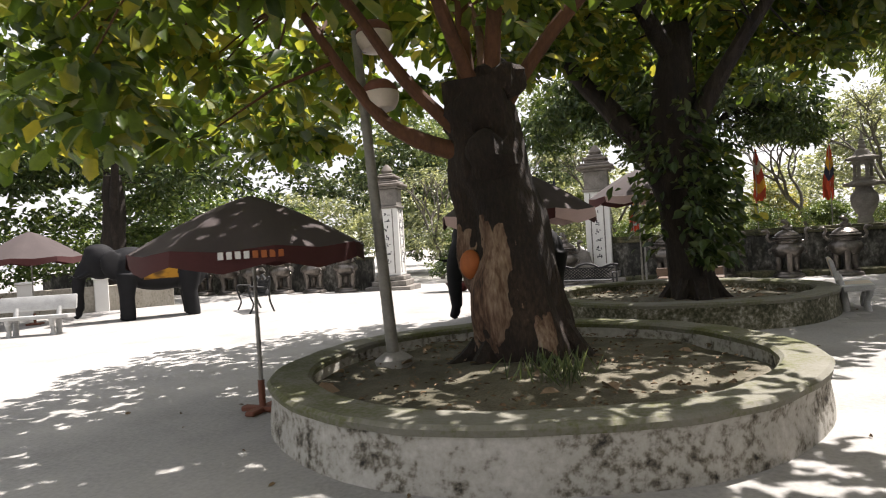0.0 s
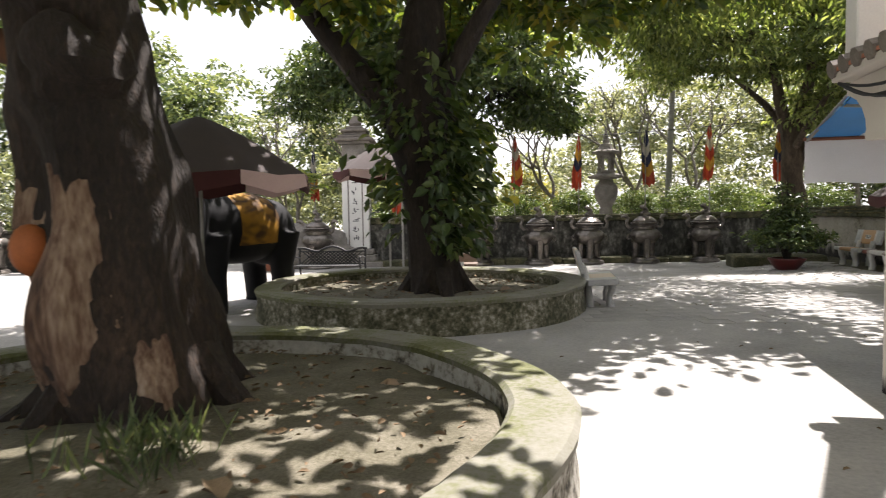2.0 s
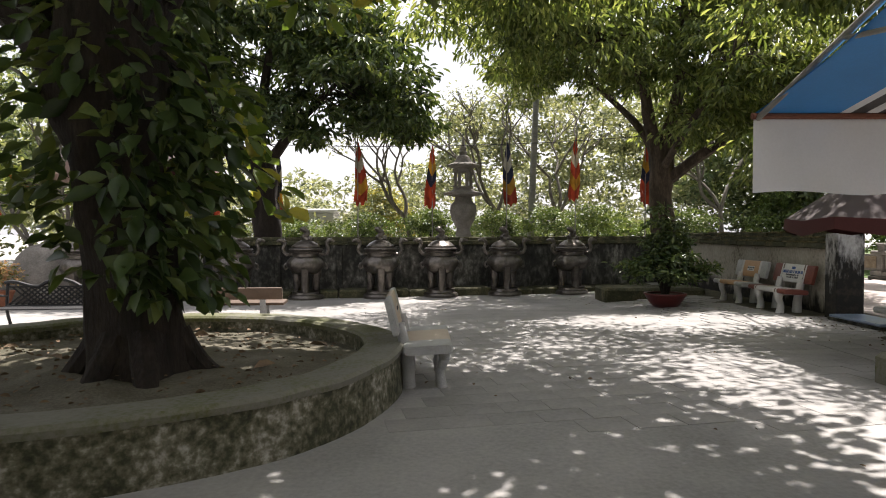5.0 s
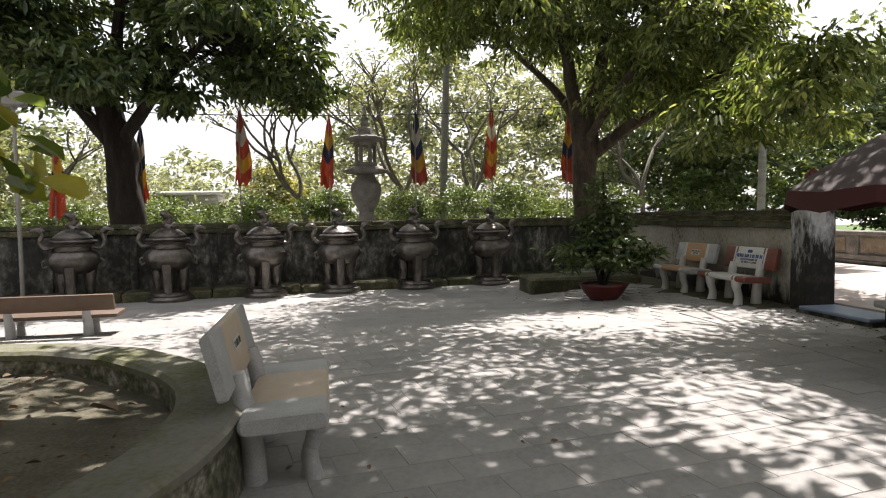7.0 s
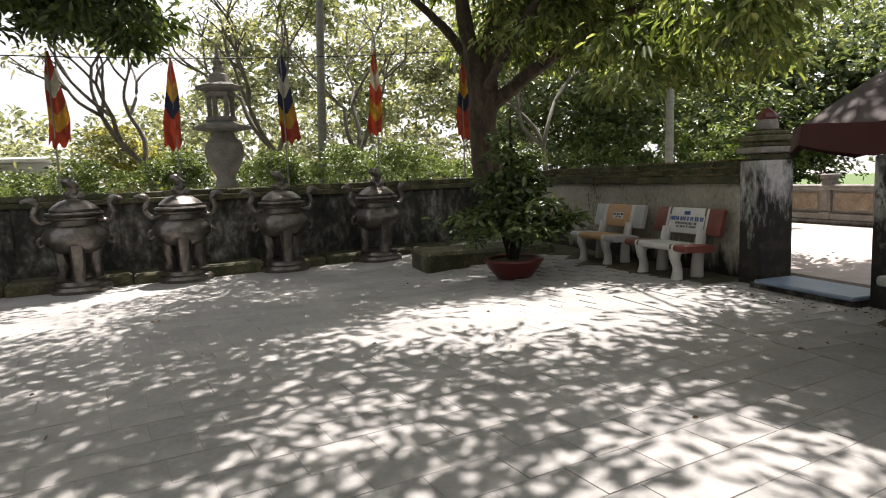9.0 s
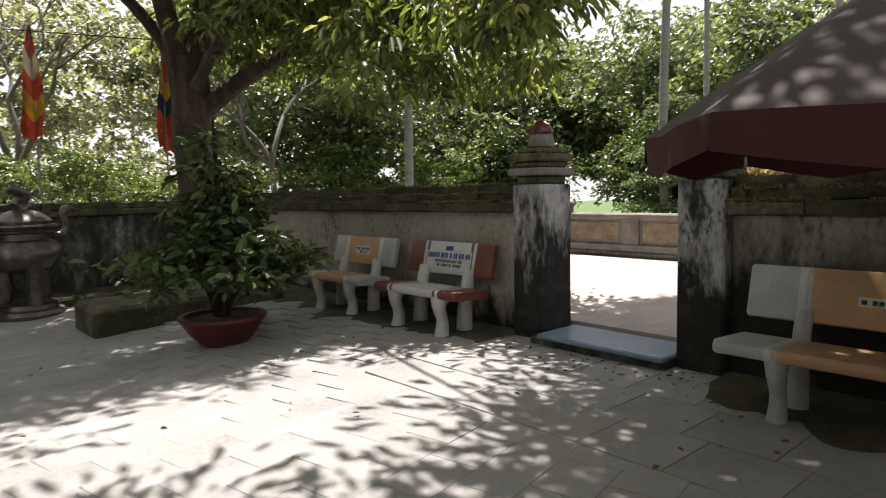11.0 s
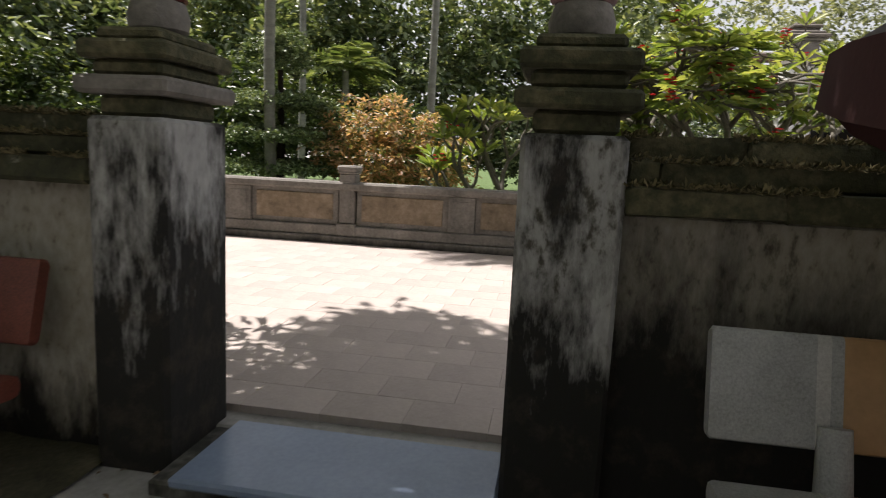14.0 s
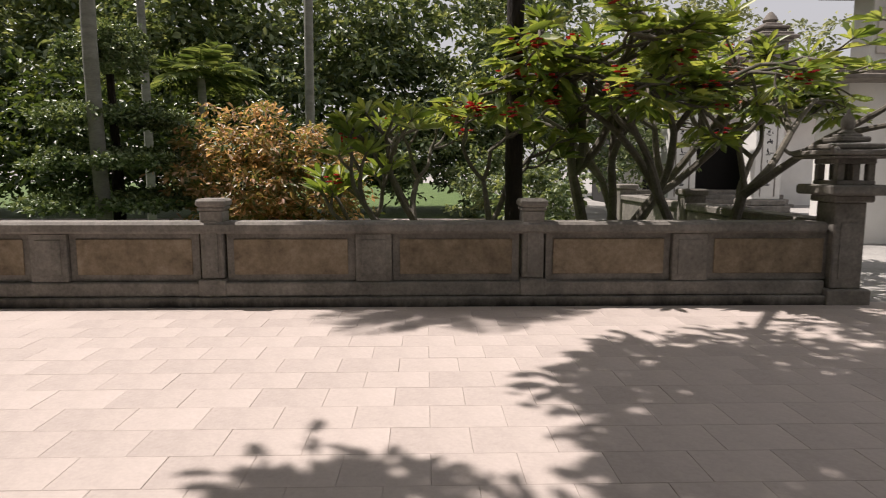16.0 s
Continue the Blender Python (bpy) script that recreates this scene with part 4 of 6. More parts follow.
woods("west_shrubs", "dense green shrubs behind the western wall", belt(-31, 8, -21, 21, 9, 2.6, 4.0, 1.7, 17), 260, 44, 0.5, 0.22, "hedge", 80)
woods("west_shrubs", "light shrubs west of the yard", belt(-26, 22, -9, 30, 14, 2.5, 5, 1.8, 7), 420, 44, 0.42, 0.2, "light", 67)
woods("south_woods", "woods south of the yard", belt(-30, -22, 36, -20, 14, 7, 12, 4.5, 8), 300, 24, 0.7, 0.6, "dark", 68)


def bare_tree(x, y, h, label, seed, leaf="light"):
    """A thin pale tree with open, crooked branches and few leaves."""
    t = thing("slim_tree", label, "tree", group="slim trees beyond the wall")
    r = random.Random(seed)
    tips = []
    def grow(s, p, d, L, rad, depth):
        e = p + d * L
        q = p + d * L * 0.5 + Vector((r.uniform(-.12, .12), r.uniform(-.12, .12), 0)) * L
        pth = curved([p, q, e], 3)
        s.tube(pth, taper(rad, rad * 0.7, len(pth)), 7, 0.1, 6)
        if depth == 0:
            tips.append(tuple(e))
            return
        for k in range(2 if r.random() < 0.6 else 3):
            nd = (d + Vector((r.uniform(-.8, .8), r.uniform(-.8, .8), r.uniform(-.1, .5)))).normalized()
            grow(s, e, nd, L * r.uniform(0.6, 0.85), rad * 0.66, depth - 1)
    s = Shape()
    grow(s, Vector((x, y, gz(x, y) - 0.1)), Vector((r.uniform(-.15, .15), r.uniform(-.1, .1), 1)).normalized(), h * 0.38, 0.11, 4)
    part("trunk", s, PLUM_BARK, t)
    foliage("crown", np.array(tips), 16, 0.26, 0.15, 0.4, G[leaf], t, seed)


for k, (x, y, h) in enumerate(((-0.4, 28.6, 6.0), (2.9, 29.2, 6.5), (-8.2, 28.4, 5.0), (5.2, 29.6, 6.0), (-11.5, 27.0, 5.5), (10.5, 28.5, 6.0), (-15.5, 25.5, 5.0))):
    bare_tree(x, y, h, "slim pale-barked tree with open branches beyond the wall", 200 + k)


# ---- concrete benches ----
def bench(at, L, ends, middle, stripe, label, plate=None, stout=1.0, group="concrete garden benches"):
    """Seat and back of coloured terrazzo in three fields, on curved cast legs."""
    t = thing("garden_bench", label, "bench", at=at, group=group)
    a, b = L / 2, L / 2 * 0.62
    tilt = pose(0, -0.06, 0.50, 14)
    def board(name, m, y0, y1, z0, z1, rd):
        """A rounded plank in five fields along its length, one closed skin."""
        cuts = [-a, -a + rd * 0.5, -b, -b + 0.04, -b + 0.075, b - 0.075, b - 0.04, b, a - rd * 0.5, a]
        slots = [0, 0, 2, 3, 1, 3, 2, 0, 0]
        ring = [(y0 + rd, z0), (y1 - rd, z0), (y1 - rd * 0.3, z0 + rd * 0.3), (y1, z0 + rd), (y1, z1 - rd), (y1 - rd * 0.3, z1 - rd * 0.3), (y1 - rd, z1), (y0 + rd, z1), (y0 + rd * 0.3, z1 - rd * 0.3), (y0, z1 - rd), (y0, z0 + rd), (y0 + rd * 0.3, z0 + rd * 0.3)]
        yc, zc, n = (y0 + y1) / 2, (z0 + z1) / 2, len(ring)
        s = Shape()
        vs = []
        for i, x in enumerate(cuts):
            k = 1 if 0 < i < len(cuts) - 1 else 0.93
            vs += [tuple(m @ Vector((x, yc + (y - yc) * k, zc + (z - zc) * k))) for y, z in ring]
        s.add(vs, [])
        for i, slot in enumerate(slots):
            for k in range(n):
                s.f.append((i * n + k, (i + 1) * n + k, (i + 1) * n + (k + 1) % n, i * n + (k + 1) % n))
                s.m.append(slot)
        e = (len(cuts) - 1) * n
        s.f += [tuple(range(n)), tuple(range(e + n - 1, e - 1, -1))]
        s.m += [0, 0]
        return part(name, s, [ends, middle, *stripe], t)
    board("seat", pose(0, 0.19, 0.395, 3), -0.20, 0.25, -0.045, 0.04, 0.032)
    back = board("backrest", tilt, -0.03, 0.03, 0.02, 0.36, 0.018)
    for x in (-b + 0.05, b - 0.05):
        leg = Shape()
        leg.tube(curved([(x, 0.36, 0.37), (x, 0.37, 0.27), (x, 0.33, 0.14), (x, 0.35, -0.02)], 4), [k * stout for k in (0.07, 0.068, 0.063, 0.057, 0.053, 0.049, 0.047, 0.047, 0.047, 0.049, 0.053, 0.058, 0.062)], 12)
        part("front_leg", leg, WHITET if stout > 1.1 else GREYT, t)
        leg = Shape().tube(curved([(x, 0.04, -0.02), (x, 0.03, 0.2), (x, 0.0, 0.4), (x, -0.045, 0.6)], 4), taper(0.066 * stout, 0.046 * stout, 13), 12)
        part("back_leg", leg, WHITET if stout > 1.1 else GREYT, t)
        part("bearer", Shape().box(x - 0.045, x + 0.045, 0.0, 0.37, 0.32, 0.366, 0.01), GREYT, t)
    if plate:
        s = Shape()
        s.use(0).box(-plate[0], plate[0], 0.0305, 0.034, plate[1], plate[2], 0.001, tilt)
        share = [0.46, 0.28, 0.26] if plate[3] == 3 else [1 / plate[3]] * plate[3]
        top = plate[2] - 0.012
        for k in range(plate[3]):
            h = (plate[2] - plate[1] - 0.02) * share[k]
            z1, z0 = top - h * 0.12, top - h * 0.86
            top -= h
            reach = plate[0] * (0.94 if k == 0 else 0.6)
            x = -reach
            r = random.Random(k + 3)
            while x < reach - 0.02:
                w = r.uniform(0.022, 0.036) * (1 if k == 0 else 0.62)
                s.use(plate[4] if k == 0 else 1).box(x, min(x + w, reach), 0.0345, 0.0365, z0, z1, 0.001, tilt)
                x += w + r.choice((0.008, 0.008, 0.008, 0.026))
        if plate[5]:
            s.use(3).box(-0.055, 0.055, 0.0347, 0.0366, plate[2] + 0.004, plate[2] + 0.05, 0.012, tilt)
        part("lettering", s, [WHITET, INK, BLUELETTER, BLUELETTER], back, "painted lettering worn to bars")


BLUELETTER = plain("blue_lettering", (0.02, 0.06, 0.20), 0.6)
bench(pose(0.20, 12.42, 0, 0, 0, -88), 1.22, GREYT, CREAMT, (GREYT, GREYT), "pale grey terrazzo bench standing against the planter", (0.12, 0.17, 0.24, 1, 1, False))
bench(pose(6.90, 19.28, 0, 0, 0, 92), 1.20, GREYT, TAN, (WHITET, WHITET), "grey and tan terrazzo bench against the wall", (0.13, 0.14, 0.24, 2, 1, False), 1.2)
bench(pose(6.92, 17.76, 0, 0, 0, 91), 1.24, REDT, WHITET, (WHITET, BROWNT), "red and white terrazzo bench with lettered back", (0.33, 0.08, 0.26, 3, 2, True), 1.25)
bench(pose(6.79, 13.90, 0, 0, 0, 90), 1.56, GREYT, TAN, (WHITET, GREYT), "grey and tan terrazzo bench with a small plate", (0.16, 0.15, 0.205, 1, 1, False))
bench(pose(-3.0, 17.2, gz(-3, 17), 0, 0, 4) @ Matrix.Diagonal((1, 1, 0.64, 1)), 1.6, BROWNT, BROWNT, (BROWNT, BROWNT), "low brown terrazzo bench with its back to the planter")
bench(pose(-15.2, 7.4, 0, 0, 0, -140), 1.6, GREYT, GREYT, (GREYT, GREYT), "weathered grey terrazzo bench beside the elephant statue")
bench(pose(7.75, 12.0, 0.06, 0, 0, -90), 1.3, GREYT, GREYT, (GREYT, GREYT), "grey terrazzo bench behind the yard wall")
bench(pose(-17.6, 7.0, 0, 0, 0, -150), 1.5, BROWNT, BROWNT, (BROWNT, BROWNT), "dark terrazzo bench near the low wall")


# ---- bronze urns ----
def urn(at):
    t = thing("bronze_urn", "large blackened bronze urn with dragon lid and handles", "urn", at=at, group="row of bronze urns")
    part("base", Shape().lathe([(0.44, 0), (0.45, 0.05), (0.42, 0.10), (0.36, 0.12), (0.34, 0.18), (0.37, 0.20)], 24), BRONZE, t)
    for k in range(3):
        a = k * 2.094 + 0.5
        d = Vector((math.cos(a), math.sin(a), 0))
        part("leg", Shape().tube(curved([d * 0.29 + Vector((0, 0, 0.16)), d * 0.26 + Vector((0, 0, 0.42)), d * 0.30 + Vector((0, 0, 0.76))], 4), taper(0.085, 0.125, 9), 10, 0.15, 8), BRONZE, t)
    f = lambda a, z: 1 + (0.02 * math.sin(12 * a) + 0.012 * math.sin(23 * a + 9 * z) if 0.7 < z < 1.02 else 0)
    part("bowl", Shape().lathe([(0.10, 0.60), (0.26, 0.62), (0.37, 0.69), (0.425, 0.79), (0.44, 0.87), (0.42, 0.96), (0.35, 1.02), (0.32, 1.05), (0.32, 1.13)], 36, flute=f), BRONZE, t)
    part("collar", Shape().lathe([(0.455, 0.80), (0.47, 0.86), (0.445, 0.95), (0.37, 1.03)], 40, flute=lambda a, z: 1 + 0.022 * math.sin(10 * a) + 0.012 * math.sin(31 * a)), BRONZE, t, "cast drapery round the shoulder")
    part("rim", Shape().lathe([(0.33, 1.131), (0.41, 1.15), (0.42, 1.17), (0.38, 1.19), (0.40, 1.21), (0.42, 1.23), (0.40, 1.255), (0.33, 1.262)], 36), BRONZE, t)
    part("lid", Shape().lathe([(0.345, 1.268), (0.35, 1.30), (0.29, 1.36), (0.20, 1.42), (0.10, 1.455), (0.02, 1.46)], 24, flute=lambda a, z: 1 + 0.02 * math.sin(16 * a)), BRONZE, t)
    s = Shape().tube(curved([(0.05, 0, 1.45), (-0.06, 0.02, 1.53), (0.06, 0.0, 1.62), (-0.05, 0, 1.72), (-0.14, 0, 1.74)], 4), [0.075] * 5 + [0.065] * 5 + [0.06, 0.07, 0.075, 0.07, 0.06, 0.05, 0.03], 9, 0.3, 14)
    s.tube([(-0.03, 0.04, 1.75), (0.06, 0.06, 1.83)], [0.02, 0.006], 5).tube([(-0.03, -0.04, 1.75), (0.06, -0.06, 1.83)], [0.02, 0.006], 5)
    s.ball((0.11, 0, 1.50), (0.07, 0.06, 0.07), 8, 5)
    part("dragon_finial", s, BRONZE, t)
    for q in (-1, 1):
        s = Shape().tube(curved([(q * 0.30, 0, 1.14), (q * 0.46, 0, 1.10), (q * 0.55, 0, 1.22), (q * 0.50, 0, 1.38), (q * 0.60, 0, 1.46), (q * 0.70, 0, 1.42)], 4), [0.045] * 12 + [0.05, 0.055, 0.06, 0.055, 0.05, 0.04, 0.035, 0.03, 0.015], 8, 0.3, 12)
        s.tube([(q * 0.56, 0.02, 1.47), (q * 0.50, 0.04, 1.53)], [0.02, 0.005], 5)
        part("handle", s, BRONZE, t)
        part("ring_handle", Shape().tube(curved([(q * 0.42, 0, 0.90), (q * 0.52, 0, 0.84), (q * 0.50, 0, 0.74), (q * 0.42, 0, 0.80)], 4), taper(0.03, 0.022, 13), 7), BRONZE, t)
    return t


row = [(-4.45, 21.25), (-2.80, 21.55), (-0.98, 21.8), (0.55, 22.1), (2.22, 22.4), (4.05, 22.75)]
first = urn(pose(row[0][0], row[0][1] + 0.36, gz(*row[0]), 0, 0, 10))
for k, (x, y) in enumerate(row[1:]):
    copy_thing(first, pose(x, y + 0.36, gz(x, y), 0, 0, 8 + 3 * math.sin(k * 2.1)))
for k, (x, y) in enumerate(((-21.4, 16.7), (-20.3, 17.0), (-19.0, 17.15), (-17.7, 17.35), (-16.3, 17.6), (-15.0, 17.9), (-7.6, 20.6))):
    copy_thing(first, pose(x, y, gz(x, y), 0, 0, 20 * math.sin(k)))


# ---- parasols ----
def parasol(at, R, rim, apex, label, ribs=8, valance=0.17, lining=CANVAS, letter=False):
    t = thing("parasol", label, "parasol", at=at, group="market parasols")
    part("pole", Shape().tube([(0, 0, 0.05), (0, 0, 0.9)], [0.022, 0.022], 10).tube([(0, 0, 0.88), (0, 0, apex - 0.02)], [0.017, 0.017], 10), STEEL, t)
    part("foot", Shape().box(-0.22, 0.22, -0.05, 0.05, 0.0, 0.05, 0.012).box(-0.05, 0.05, -0.22, 0.22, 0.0, 0.048, 0.012).lathe([(0.032, 0.04), (0.032, 0.3)], 10), RUST, t, "rusty cross foot")
    n = ribs * 4
    s = Shape()
    vs, fs = [], []
    rings = 7
    for j in range(rings + 1):
        f = max(0.02, j / rings)
        for k in range(n):
            a = 2 * math.pi * k / n
            w = abs(((k % 4) / 4) - 0.5) * 2
            q = R * f * (0.955 + 0.045 * w)
            vs.append((q * math.cos(a), q * math.sin(a), rim + (apex - rim) * (1 - f ** 1.25) - 0.035 * f * (1 - w)))
    for j in range(rings):
        for k in range(n):
            fs.append((j * n + k, j * n + (k + 1) % n, (j + 1) * n + (k + 1) % n, (j + 1) * n + k))
    s.add(vs, fs)
    canopy = part("canopy", s, CANVAS, t, smooth=60)
    for g in range(ribs):
        v = Shape()
        vs, fs = [], []
        for i in range(5):
            k = (g * 4 + i) % n
            a = 2 * math.pi * (g * 4 + i) / n
            w = abs(((k % 4) / 4) - 0.5) * 2
            q = R * (0.955 + 0.045 * w) * 1.003
            z = rim - 0.035 * (1 - w)
            dz = valance * (1 - 0.25 * w) if 0 < i < 4 else valance * 0.72
            o = 0.02 * math.sin(g * 2.3 + i)
            vs += [(q * math.cos(a), q * math.sin(a), z + 0.004), ((q + o) * math.cos(a), (q + o) * math.sin(a), z - dz)]
        fs = [(2 * i, 2 * i + 1, 2 * i + 3, 2 * i + 2) for i in range(4)]
        part("valance", v.add(vs, fs), CANVAS_RED if lining is not CANVAS_PINK or g % 2 == 0 else CANVAS_PINK, canopy, "dark red scalloped valance", smooth=60)
    for g in range(ribs):
        a = 2 * math.pi * (g * 4) / n
        c, sn = math.cos(a), math.sin(a)
        rib = Shape().tube([(0, 0, apex - 0.05), (R * 0.5 * c, R * 0.5 * sn, rim + (apex - rim) * 0.56 - 0.015), (R * 0.98 * c, R * 0.98 * sn, rim - 0.01)], [0.007] * 3, 5)
        rib.tube([(0, 0, apex - 0.5), (R * 0.45 * c, R * 0.45 * sn, rim + (apex - rim) * 0.6 - 0.015)], [0.006] * 2, 5)
        part("rib", rib, STEEL, t)
    if letter:
        a0 = math.radians(letter)
        s = Shape()
        for k in range(8):
            a = a0 + (k - 3.5) * 0.062
            m = Matrix.Translation((R * 0.985 * math.cos(a), R * 0.985 * math.sin(a), rim - 0.06)) @ Matrix.Rotation(a + math.pi / 2, 4, "Z")
            s.use(0 if k < 4 else 1).box(-0.022, 0.022, -0.012, 0.0, -0.03, 0.03, 0.003, m)
        part("lettering", s, [WHITE, ORANGE], canopy)
    return t


parasol(pose(-4.66, 4.22, 0, 0, 0, 12), 1.08, 1.56, 2.06, "brown market parasol with dark red valance by the planter", letter=-55)
parasol(pose(-3.78, 8.4, 0, 0, 0, 5), 1.12, 1.86, 2.48, "brown and red market parasol between the planters", lining=CANVAS_PINK)
parasol(pose(-3.6, 14.75, gz(-3.6, 14.7), 0, 0, 20), 1.1, 2.3, 2.9, "faded brown market parasol beside the second planter", lining=CANVAS_PINK)
parasol(pose(5.98, 13.35, 0, 0, 0, 20), 1.36, 1.60, 2.36, "grey-brown market parasol with dark red valance by the bench")
parasol(pose(-17.8, 8.6, 0, 0, 0, 0), 1.25, 1.75, 2.45, "brown market parasol over the benches")
parasol(pose(-20.5, 7.6, 0, 0, 0, 30), 1.25, 1.75, 2.4, "grey market parasol near the low wall")


# ---- lamp post ----
def lamp_post():
    t = thing("lamp_post", "grey steel lamp post with two dusty globe lamps in the planter", "lamp post", at=pose(-3.87, 5.3, 0.28, 0, -4.0, 0))
    part("foot", Shape().lathe([(0.20, -0.1), (0.20, 0.05), (0.15, 0.09), (0.10, 0.12)], 12), CONCRETE, t, "concrete footing")
    part("pole", Shape().tube([(0, 0, 0.05), (0, 0, 1.7), (0, 0, 3.5)], [0.066, 0.056, 0.046], 16), STEEL, t)
    for z, a in ((2.78, 20), (3.42, 35)):
        m = Matrix.Rotation(math.radians(a), 4, "Z")
        part("arm", Shape().tube([m @ Vector((0, 0, z - 0.12)), m @ Vector((0.10, 0, z - 0.14)), m @ Vector((0.17, 0, z - 0.12))], [0.018] * 3, 8), STEEL, t)
        c = m @ Vector((0.19, 0, z))
        part("globe", Shape().lathe([(0.06, -0.17), (0.14, -0.14), (0.185, -0.07), (0.195, 0.01), (0.19, 0.03)], 20, c), GLOBE, t, "dusty white globe shade")
        part("cap", Shape().lathe([(0.196, 0.032), (0.17, 0.10), (0.11, 0.155), (0.03, 0.175)], 20, c), RUST, t, "brown upper half of the globe")


lamp_post()


# ---- elephant statues ----
def elephant_skin():
    m = plain("painted_elephant", (0.008, 0.008, 0.009), 0.75, vary=0.3, scale=5, gloss=0.2)
    N, L = m.node_tree.nodes, m.node_tree.links
    bs = N["Principled BSDF"]
    src = bs.inputs["Base Color"].links[0].from_socket
    co = N.new("ShaderNodeTexCoord")
    sep = N.new("ShaderNodeSeparateXYZ")
    L.new(co.outputs["Object"], sep.inputs[0])
    def node(op, a, b):
        k = N.new("ShaderNodeMath")
        k.operation = op
        for i, v in enumerate((a, b)):
            if isinstance(v, (int, float)):
                k.inputs[i].default_value = v
            else:
                L.new(v, k.inputs[i])
        return k.outputs[0]
    wave = N.new("ShaderNodeTexNoise")
    wave.inputs["Scale"].default_value = 7
    edge = node("MULTIPLY", node("SUBTRACT", wave.outputs[0], 0.5), 0.16)
    span = node("ADD", node("ABSOLUTE", node("ADD", sep.outputs[1], -0.25), 0), edge)
    mask = node("MULTIPLY", node("LESS_THAN", span, 0.42), node("GREATER_THAN", sep.outputs[2], node("ADD", 1.02, edge)))
    cloth = N.new("ShaderNodeValToRGB")
    cloth.color_ramp.elements[0].position, cloth.color_ramp.elements[1].position = 0.45, 0.58
    cloth.color_ramp.elements[0].color, cloth.color_ramp.elements[1].color = (0.07, 0.035, 0.012, 1), (0.30, 0.15, 0.015, 1)
    L.new(wave.outputs[0], cloth.inputs[0])
    mx = N.new("ShaderNodeMix")
    mx.data_type = "RGBA"
    L.new(mask, mx.inputs[0])
    L.new(src, mx.inputs[6])
    L.new(cloth.outputs[0], mx.inputs[7])
    L.new(mx.outputs[2], bs.inputs["Base Color"])
    return m


def elephant(at, label, skin):
    """Facing -y; body, legs, head, ears, trunk and tusks grown into one mesh."""
    s = Shape()
    s.ball((0, 0.25, 1.28), (0.56, 1.02, 0.58), 24, 14).ball((0, -0.45, 1.38), (0.48, 0.6, 0.52), 20, 12).ball((0, 0.9, 1.2), (0.5, 0.5, 0.56), 20, 12)
    s.ball((0, -1.15, 1.55), (0.36, 0.42, 0.46), 20, 12).ball((0, -1.25, 1.80), (0.28, 0.26, 0.2), 16, 10)
    for x in (-1, 1):
        s.tube([(x * 0.30, -0.55, 1.2), (x * 0.31, -0.58, 0.6), (x * 0.31, -0.58, 0.1), (x * 0.31, -0.60, 0.0)], [0.27, 0.185, 0.19, 0.20], 16)
        s.tube([(x * 0.30, 0.95, 1.2), (x * 0.31, 0.92, 0.62), (x * 0.31, 0.98, 0.1), (x * 0.31, 0.96, 0.0)], [0.31, 0.20, 0.19, 0.20], 16)
        s.ball((0, 0, 0), (0.07, 0.30, 0.40), 16, 10, m=pose(x * 0.42, -0.88, 1.45, 10, 0, x * 30))
        s.tube(curved([(x * 0.20, -1.38, 1.32), (x * 0.24, -1.62, 1.18), (x * 0.26, -1.88, 1.24)], 4), taper(0.06, 0.02, 9), 8)
    s.tube(curved([(0, -1.40, 1.50), (0, -1.62, 1.20), (0, -1.68, 0.75), (0, -1.66, 0.35), (0, -1.78, 0.15)], 4), taper(0.20, 0.075, 17), 12)
    s.tube(curved([(0, 1.30, 1.3), (0, 1.42, 1.0), (0, 1.40, 0.55)], 4), taper(0.05, 0.03, 9), 8)
    ob = solid("elephant_statue", s, skin, label, "statue", at=at)
    re = ob.modifiers.new("grow", "REMESH")
    re.mode, re.voxel_size, re.use_smooth_shade = "VOXEL", 0.035, True
    sm = ob.modifiers.new("soften", "SMOOTH")
    sm.factor, sm.iterations = 0.5, 5


SKIN = elephant_skin()
elephant(pose(-5.35, 11.55, -0.02, 0, 0, -15), "dark painted elephant statue with a yellow saddle cloth", SKIN)
elephant(pose(-15.3, 10.3, 0, 0, 0, -32), "dark painted elephant statue beside a parasol and benches", SKIN)


